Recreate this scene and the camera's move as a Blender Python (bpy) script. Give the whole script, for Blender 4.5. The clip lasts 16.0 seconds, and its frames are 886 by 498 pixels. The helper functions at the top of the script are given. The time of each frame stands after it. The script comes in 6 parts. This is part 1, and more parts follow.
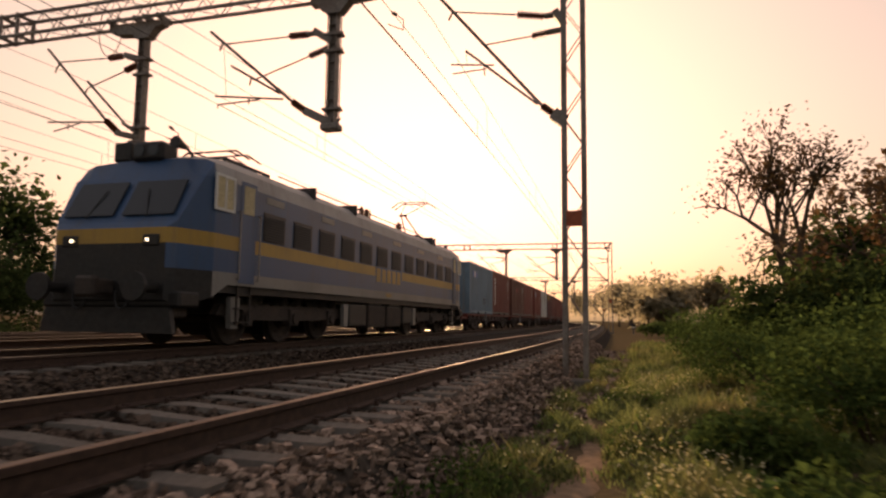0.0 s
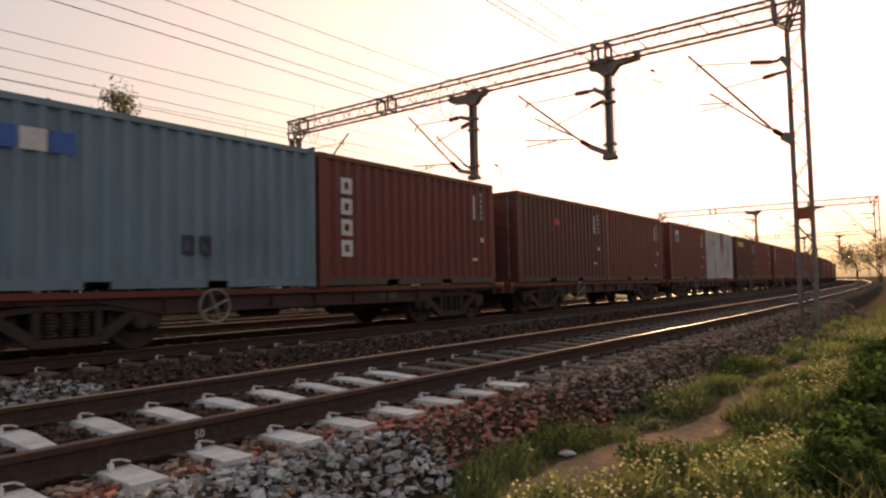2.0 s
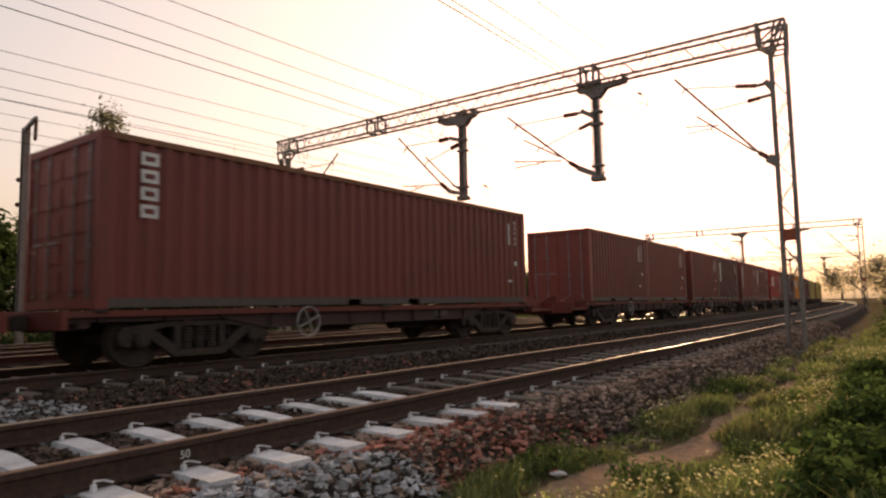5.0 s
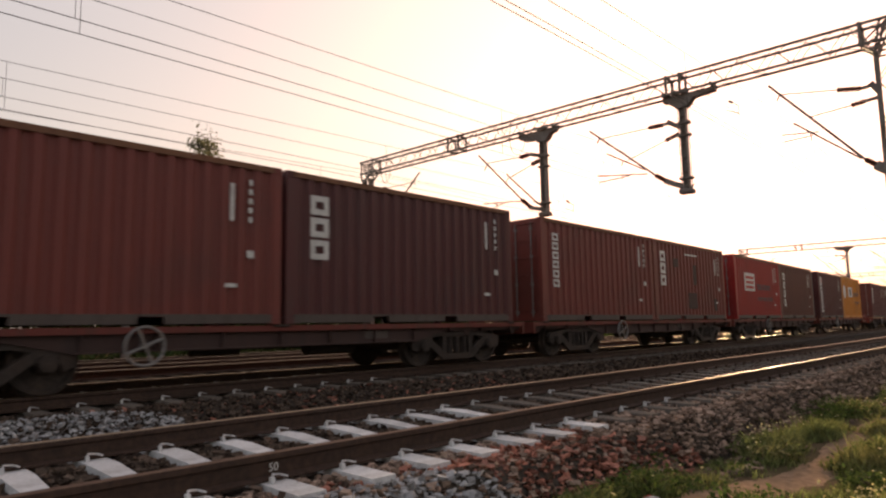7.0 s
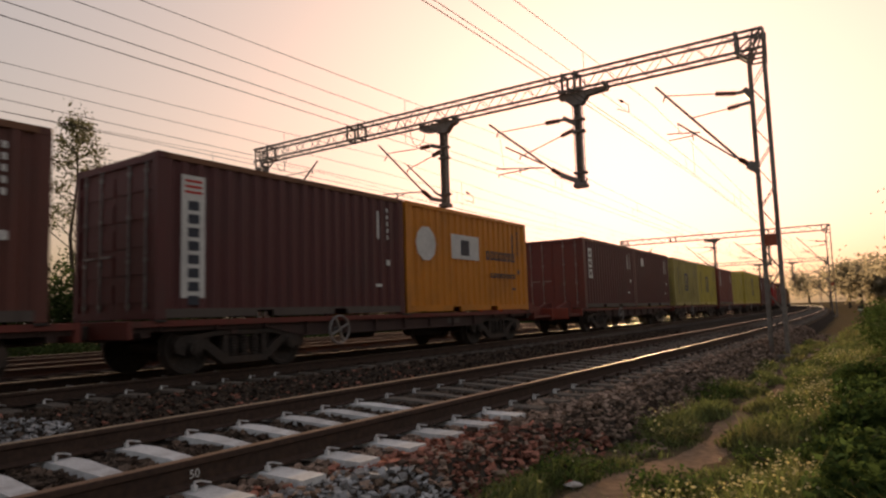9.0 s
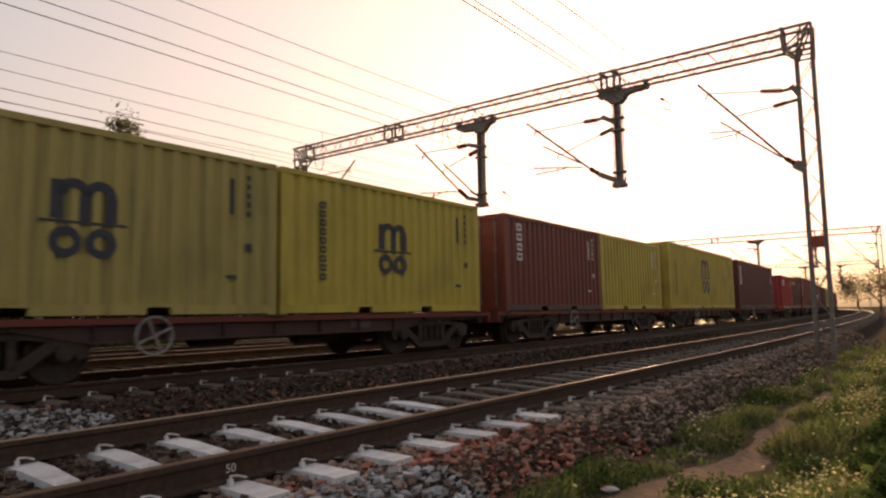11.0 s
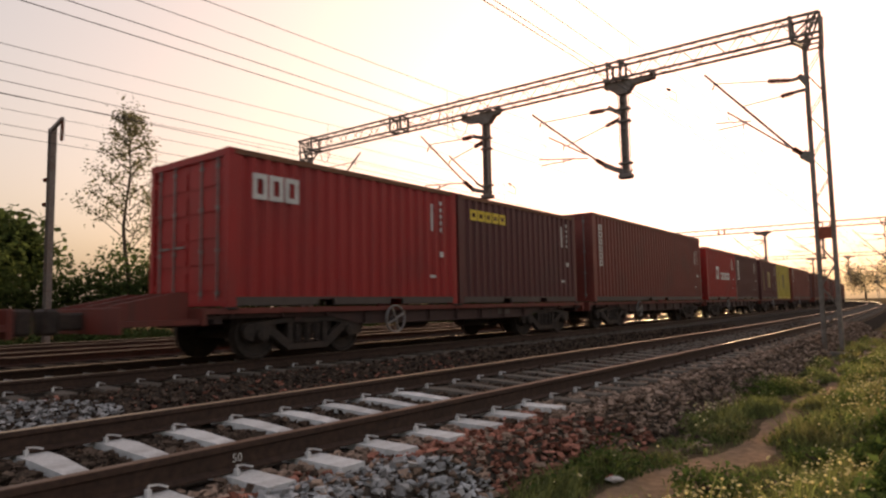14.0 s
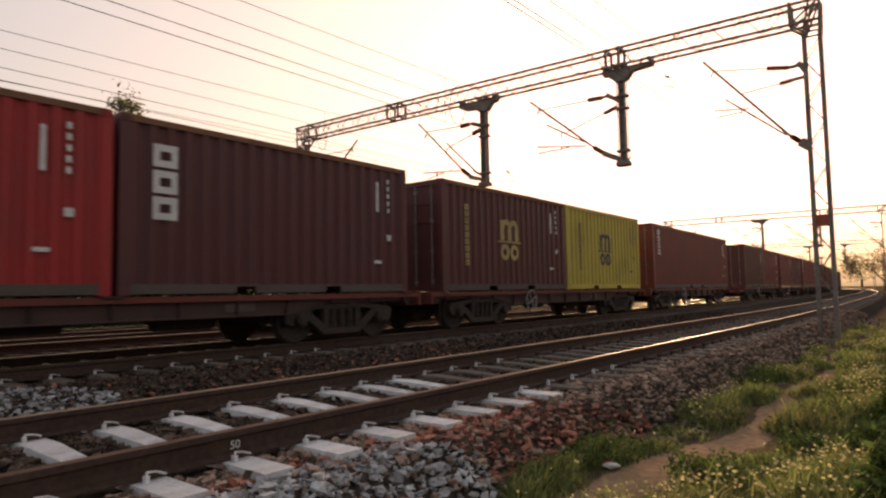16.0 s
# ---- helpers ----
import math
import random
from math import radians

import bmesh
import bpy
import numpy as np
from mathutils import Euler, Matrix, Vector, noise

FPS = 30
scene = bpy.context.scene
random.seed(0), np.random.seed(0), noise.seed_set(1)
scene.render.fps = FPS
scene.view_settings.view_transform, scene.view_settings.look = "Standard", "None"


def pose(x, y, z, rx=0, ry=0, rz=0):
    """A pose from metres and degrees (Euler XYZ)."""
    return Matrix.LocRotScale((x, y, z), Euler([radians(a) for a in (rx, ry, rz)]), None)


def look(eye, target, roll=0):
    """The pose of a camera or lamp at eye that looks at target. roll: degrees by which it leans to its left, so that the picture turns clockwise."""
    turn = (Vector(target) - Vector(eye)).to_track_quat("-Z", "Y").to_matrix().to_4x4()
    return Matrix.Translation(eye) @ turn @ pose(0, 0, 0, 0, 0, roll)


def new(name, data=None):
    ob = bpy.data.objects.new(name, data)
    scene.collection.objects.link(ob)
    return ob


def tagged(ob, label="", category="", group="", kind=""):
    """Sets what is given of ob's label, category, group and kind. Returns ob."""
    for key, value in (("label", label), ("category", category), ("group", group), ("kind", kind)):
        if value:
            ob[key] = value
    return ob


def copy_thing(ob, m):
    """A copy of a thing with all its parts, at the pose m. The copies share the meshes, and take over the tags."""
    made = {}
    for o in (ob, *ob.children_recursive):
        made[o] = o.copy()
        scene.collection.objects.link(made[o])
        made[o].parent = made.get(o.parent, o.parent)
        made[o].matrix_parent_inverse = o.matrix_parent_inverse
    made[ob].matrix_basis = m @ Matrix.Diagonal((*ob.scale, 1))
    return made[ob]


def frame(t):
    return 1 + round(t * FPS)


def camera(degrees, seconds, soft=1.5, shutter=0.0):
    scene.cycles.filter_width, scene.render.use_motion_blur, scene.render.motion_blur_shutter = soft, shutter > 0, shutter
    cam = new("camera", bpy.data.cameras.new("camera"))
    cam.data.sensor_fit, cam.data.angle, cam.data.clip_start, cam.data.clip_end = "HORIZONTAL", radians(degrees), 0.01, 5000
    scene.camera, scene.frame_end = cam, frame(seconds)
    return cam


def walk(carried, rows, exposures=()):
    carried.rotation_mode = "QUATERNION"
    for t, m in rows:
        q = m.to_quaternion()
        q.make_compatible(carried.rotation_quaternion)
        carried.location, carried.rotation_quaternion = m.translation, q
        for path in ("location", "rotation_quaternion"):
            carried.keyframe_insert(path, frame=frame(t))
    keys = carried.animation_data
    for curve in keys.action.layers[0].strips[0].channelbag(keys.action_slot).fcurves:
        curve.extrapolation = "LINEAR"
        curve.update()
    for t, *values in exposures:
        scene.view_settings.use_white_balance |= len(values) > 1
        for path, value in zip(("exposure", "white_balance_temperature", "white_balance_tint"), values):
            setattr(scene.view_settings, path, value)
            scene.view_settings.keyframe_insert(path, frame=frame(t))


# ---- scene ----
# ---------------------------------------------------------------- camera
cam = camera(68.2, 16.0, soft=2.35, shutter=0.12)
PATH = [
    (0.0, pose(-2.080, 6.479, 0.585, 96.102, -0.715, 18.142)),
    (0.5, pose(-0.495, 1.301, 0.994, 92.612, 1.882, 22.779)),
    (1.0, pose(-0.399, 0.044, 0.865, 92.683, 1.009, 32.058)),
    (1.5, pose(-0.402, 0.041, 0.856, 93.226, 1.091, 37.408)),
    (2.0, pose(-0.404, 0.026, 0.858, 93.166, 1.228, 38.570)),
    (2.5, pose(-0.412, 0.026, 0.858, 93.918, 1.169, 39.011)),
    (3.0, pose(-0.420, 0.031, 0.851, 94.479, 1.106, 39.361)),
    (3.5, pose(-0.424, 0.029, 0.851, 94.920, 1.080, 38.692)),
    (4.0, pose(-0.409, 0.024, 0.846, 95.008, 1.076, 37.385)),
    (6.5, pose(-0.464, 0.057, 0.820, 95.222, 1.624, 40.095)),
    (7.0, pose(-0.487, 0.075, 0.814, 96.691, 0.959, 44.681)),
    (7.5, pose(-0.572, 0.060, 0.838, 97.814, 0.332, 41.591)),
    (8.0, pose(-0.674, 0.010, 0.852, 97.807, 0.851, 36.809)),
    (8.5, pose(-0.727, -0.032, 0.860, 96.602, 1.725, 34.794)),
    (9.0, pose(-0.746, -0.041, 0.845, 95.623, 1.763, 35.339)),
    (9.5, pose(-0.748, -0.031, 0.846, 95.323, 1.420, 37.127)),
    (10.0, pose(-0.758, -0.017, 0.847, 95.821, 1.227, 38.135)),
    (12.5, pose(-0.752, -0.012, 0.840, 95.325, 1.050, 38.571)),
    (13.0, pose(-0.745, -0.014, 0.838, 95.263, 1.159, 38.556)),
    (13.5, pose(-0.747, -0.011, 0.842, 95.158, 1.118, 38.713)),
    (14.0, pose(-0.751, -0.008, 0.835, 94.974, 1.091, 38.970)),
    (14.5, pose(-0.755, -0.005, 0.834, 94.762, 1.065, 39.580)),
    (15.0, pose(-0.759, -0.004, 0.832, 94.399, 1.055, 39.184)),
    (15.5, pose(-0.757, -0.009, 0.837, 94.243, 0.998, 39.149)),
    (16.0, pose(-0.757, 0.000, 0.833, 93.899, 1.082, 38.756)),
]
# the clip's camera opens up after the first second and sits a little magenta
EXPOSURES = [(0.0, 0.1, 7600, 22), (0.7, 0.1, 7300, 19), (1.5, 0.25, 7000, 18), (3.0, 0.5, 6950, 18), (7.5, 0.5, 6950, 18), (8.0, 0.4, 6900, 18), (8.5, 0.1, 6900, 18), (9.0, -0.1, 6950, 17), (9.5, 0.1, 6900, 18), (10.2, 0.25, 6900, 18), (12.3, 0.45, 6950, 18), (16.0, 0.45, 7000, 18)]
walk(cam, PATH, EXPOSURES)

# ---------------------------------------------------------------- world, sun, exposure
SUN_AZ, SUN_EL = 19.5, 10.0            # degrees left of the line's direction, degrees above the horizon
world = bpy.data.worlds.new("hazy_evening_sky")
scene.world = world
world.use_nodes = True
wt = world.node_tree
sky = wt.nodes.new("ShaderNodeTexSky")
sky.sky_type, sky.sun_disc = "NISHITA", False
sky.sun_elevation, sky.sun_rotation = radians(SUN_EL), radians(-SUN_AZ)
sky.air_density, sky.dust_density, sky.ozone_density, sky.altitude = 1.2, 8.0, 1.6, 200
thin, less, veil = (wt.nodes.new("ShaderNodeVectorMath") for _ in range(3))    # thick haze veils the fierce glow round the sun
thin.operation, less.operation, veil.operation = "MULTIPLY", "ADD", "DIVIDE"
thin.inputs[1].default_value, less.inputs[1].default_value = (1 / 10.8, 1 / 6.4, 1 / 5.3), (1, 1, 1)
wt.links.new(sky.outputs[0], thin.inputs[0])
wt.links.new(thin.outputs[0], less.inputs[0])
wt.links.new(sky.outputs[0], veil.inputs[0])
wt.links.new(less.outputs[0], veil.inputs[1])
wt.links.new(veil.outputs[0], wt.nodes["Background"].inputs[0])
wt.nodes["Background"].inputs[1].default_value = 0.22
haze, both = wt.nodes.new("ShaderNodeBackground"), wt.nodes.new("ShaderNodeAddShader")   # thick even haze over the whole sky
haze.inputs[0].default_value, haze.inputs[1].default_value = (1.0, 0.84, 0.74, 1), 0.17
wt.links.new(wt.nodes["Background"].outputs[0], both.inputs[0])
wt.links.new(haze.outputs[0], both.inputs[1])
wt.links.new(both.outputs[0], wt.nodes["World Output"].inputs["Surface"])

sun = new("sun", bpy.data.lights.new("sun", "SUN"))
sun.data.energy, sun.data.angle, sun.data.color = 7.0, radians(3.0), (1.0, 0.72, 0.42)
_d = Vector((-math.sin(radians(SUN_AZ)) * math.cos(radians(SUN_EL)), math.cos(radians(SUN_AZ)) * math.cos(radians(SUN_EL)), math.sin(radians(SUN_EL))))
sun.matrix_world = look(_d * 60, (0, 0, 0))


# ---------------------------------------------------------------- materials
def material(name, colour, rough=0.6, metal=0.0, spread=0.25, grain=25.0, stain=1.5, stain_colour=None, stain_amount=0.35,
             bump=0.1, shine=0.5, random_island=0.0, random_object=0.0, translucent=0.0):
    """A procedural surface: colour varied by a fine grain and by broad stains, with fine relief."""
    m = bpy.data.materials.new(name)
    m.use_nodes = True
    nt = m.node_tree
    n, l = nt.nodes, nt.links
    bsdf = n["Principled BSDF"]
    bsdf.inputs["Roughness"].default_value, bsdf.inputs["Metallic"].default_value = rough, metal
    bsdf.inputs["Specular IOR Level"].default_value = shine if rough < 0.82 else 0.0
    co = n.new("ShaderNodeTexCoord")
    fine, broad = n.new("ShaderNodeTexNoise"), n.new("ShaderNodeTexNoise")
    fine.inputs["Scale"].default_value, fine.inputs["Detail"].default_value = grain, 4
    broad.inputs["Scale"].default_value, broad.inputs["Detail"].default_value = stain, 5
    l.new(co.outputs["Object"], fine.inputs["Vector"])
    l.new(co.outputs["Object"], broad.inputs["Vector"])
    ramp = n.new("ShaderNodeValToRGB")
    c = Vector(colour)
    ramp.color_ramp.elements[0].position, ramp.color_ramp.elements[1].position = 0.3, 0.7
    ramp.color_ramp.elements[0].color = (*(c * (1 - spread)), 1)
    ramp.color_ramp.elements[1].color = (*(c * (1 + spread)), 1)
    l.new(fine.outputs["Fac"], ramp.inputs["Fac"])
    out = ramp.outputs["Color"]
    mask = n.new("ShaderNodeMapRange")
    mask.inputs["From Min"].default_value, mask.inputs["From Max"].default_value = 0.48, 0.72
    mask.inputs["To Max"].default_value = stain_amount
    l.new(broad.outputs["Fac"], mask.inputs["Value"])
    mix = n.new("ShaderNodeMixRGB")
    mix.inputs["Color2"].default_value = (*(stain_colour or tuple(c * 0.45)), 1)
    l.new(mask.outputs[0], mix.inputs["Fac"])
    l.new(out, mix.inputs["Color1"])
    out = mix.outputs[0]
    for amount, source in ((random_island, "island"), (random_object, "object")):
        if amount:
            if source == "island":
                rnd = n.new("ShaderNodeNewGeometry").outputs["Random Per Island"]
            else:
                rnd = n.new("ShaderNodeObjectInfo").outputs["Random"]
            rng = n.new("ShaderNodeMapRange")
            rng.inputs["To Min"].default_value, rng.inputs["To Max"].default_value = 1 - amount, 1 + amount
            l.new(rnd, rng.inputs["Value"])
            mul = n.new("ShaderNodeVectorMath")
            mul.operation = "SCALE"
            l.new(out, mul.inputs[0])
            l.new(rng.outputs[0], mul.inputs["Scale"])
            out = mul.outputs[0]
    l.new(out, bsdf.inputs["Base Color"])
    if bump:
        b = n.new("ShaderNodeBump")
        b.inputs["Strength"].default_value, b.inputs["Distance"].default_value = bump, 0.01
        l.new(fine.outputs["Fac"], b.inputs["Height"])
        l.new(b.outputs[0], bsdf.inputs["Normal"])
    if translucent:
        tr, ms = n.new("ShaderNodeBsdfTranslucent"), n.new("ShaderNodeMixShader")
        l.new(out, tr.inputs["Color"])
        ms.inputs[0].default_value = translucent
        l.new(bsdf.outputs[0], ms.inputs[1])
        l.new(tr.outputs[0], ms.inputs[2])
        l.new(ms.outputs[0], n["Material Output"].inputs["Surface"])
    return m


def streaked(name, colour, streak, rough=0.55, amount=0.5):
    """Sprayed steel with rust and dirt that has run down in vertical streaks, dust at two scales."""
    m = material(name, colour, rough, 0.0, 0.12, 40, 0.9, stain_colour=tuple(Vector(colour) * 0.55 + Vector((0.02, 0.016, 0.014))), stain_amount=0.6, bump=0.06, random_object=0.06)
    nt = m.node_tree
    n, l = nt.nodes, nt.links
    bsdf = n["Principled BSDF"]
    before = bsdf.inputs["Base Color"].links[0].from_socket
    co = n.new("ShaderNodeTexCoord")
    mp = n.new("ShaderNodeMapping")
    mp.inputs["Scale"].default_value = (5, 5, 0.35)
    info = n.new("ShaderNodeObjectInfo")
    l.new(co.outputs["Object"], mp.inputs["Vector"])
    ns = n.new("ShaderNodeTexNoise")
    ns.noise_dimensions = "4D"
    ns.inputs["Scale"].default_value, ns.inputs["Detail"].default_value = 1.3, 6
    sc = n.new("ShaderNodeMath")
    sc.operation = "MULTIPLY"
    sc.inputs[1].default_value = 40
    l.new(info.outputs["Random"], sc.inputs[0])
    l.new(sc.outputs[0], ns.inputs["W"])
    l.new(mp.outputs[0], ns.inputs["Vector"])
    mr = n.new("ShaderNodeMapRange")
    mr.inputs["From Min"].default_value, mr.inputs["From Max"].default_value, mr.inputs["To Max"].default_value = 0.56 if amount > 0.9 else 0.52, 0.68 if amount > 0.9 else 0.75, amount
    l.new(ns.outputs["Fac"], mr.inputs["Value"])
    mix = n.new("ShaderNodeMixRGB")
    mix.inputs["Color2"].default_value = (*streak, 1)
    l.new(mr.outputs[0], mix.inputs["Fac"])
    l.new(before, mix.inputs["Color1"])
    l.new(mix.outputs[0], bsdf.inputs["Base Color"])
    return m


def rust_run(m, colour, centre, width):
    """A broad patch of rust that has run down the side from the upper rail, ragged at its edges."""
    n, l = m.node_tree.nodes, m.node_tree.links
    bsdf = n["Principled BSDF"]
    before = bsdf.inputs["Base Color"].links[0].from_socket
    co, sep, ns, mp = n.new("ShaderNodeTexCoord"), n.new("ShaderNodeSeparateXYZ"), n.new("ShaderNodeTexNoise"), n.new("ShaderNodeMapping")
    mp.inputs["Scale"].default_value = (3, 3, 0.6)
    ns.inputs["Scale"].default_value, ns.inputs["Detail"].default_value = 1.6, 6
    l.new(co.outputs["Object"], sep.inputs[0])
    l.new(co.outputs["Object"], mp.inputs[0])
    l.new(mp.outputs[0], ns.inputs["Vector"])
    off, far, wob = n.new("ShaderNodeMath"), n.new("ShaderNodeMath"), n.new("ShaderNodeMath")
    off.operation, off.inputs[1].default_value = "SUBTRACT", centre
    far.operation = "ABSOLUTE"
    wob.operation, wob.inputs[1].default_value = "MULTIPLY_ADD", 0.9
    l.new(sep.outputs["Y"], off.inputs[0])
    l.new(off.outputs[0], far.inputs[0])
    l.new(ns.outputs["Fac"], wob.inputs[0])
    l.new(far.outputs[0], wob.inputs[2])
    side, down, both = n.new("ShaderNodeMapRange"), n.new("ShaderNodeMapRange"), n.new("ShaderNodeMath")
    side.inputs["From Min"].default_value, side.inputs["From Max"].default_value = 0.45 + width * 0.3, 0.45 + width
    side.inputs["To Min"].default_value, side.inputs["To Max"].default_value = 0.92, 0.0
    down.inputs["From Min"].default_value, down.inputs["From Max"].default_value = 0.7, 1.9
    both.operation = "MULTIPLY"
    l.new(wob.outputs[0], side.inputs["Value"])
    l.new(sep.outputs["Z"], down.inputs["Value"])
    l.new(side.outputs[0], both.inputs[0])
    l.new(down.outputs[0], both.inputs[1])
    mix = n.new("ShaderNodeMixRGB")
    mix.inputs["Color2"].default_value = (*colour, 1)
    l.new(both.outputs[0], mix.inputs["Fac"])
    l.new(before, mix.inputs["Color1"])
    l.new(mix.outputs[0], bsdf.inputs["Base Color"])


def glowing(name, colour, strength):
    m = bpy.data.materials.new(name)
    m.use_nodes = True
    b = m.node_tree.nodes["Principled BSDF"]
    b.inputs["Base Color"].default_value = (*colour, 1)
    b.inputs["Emission Color"].default_value = (*colour, 1)
    b.inputs["Emission Strength"].default_value = strength
    return m


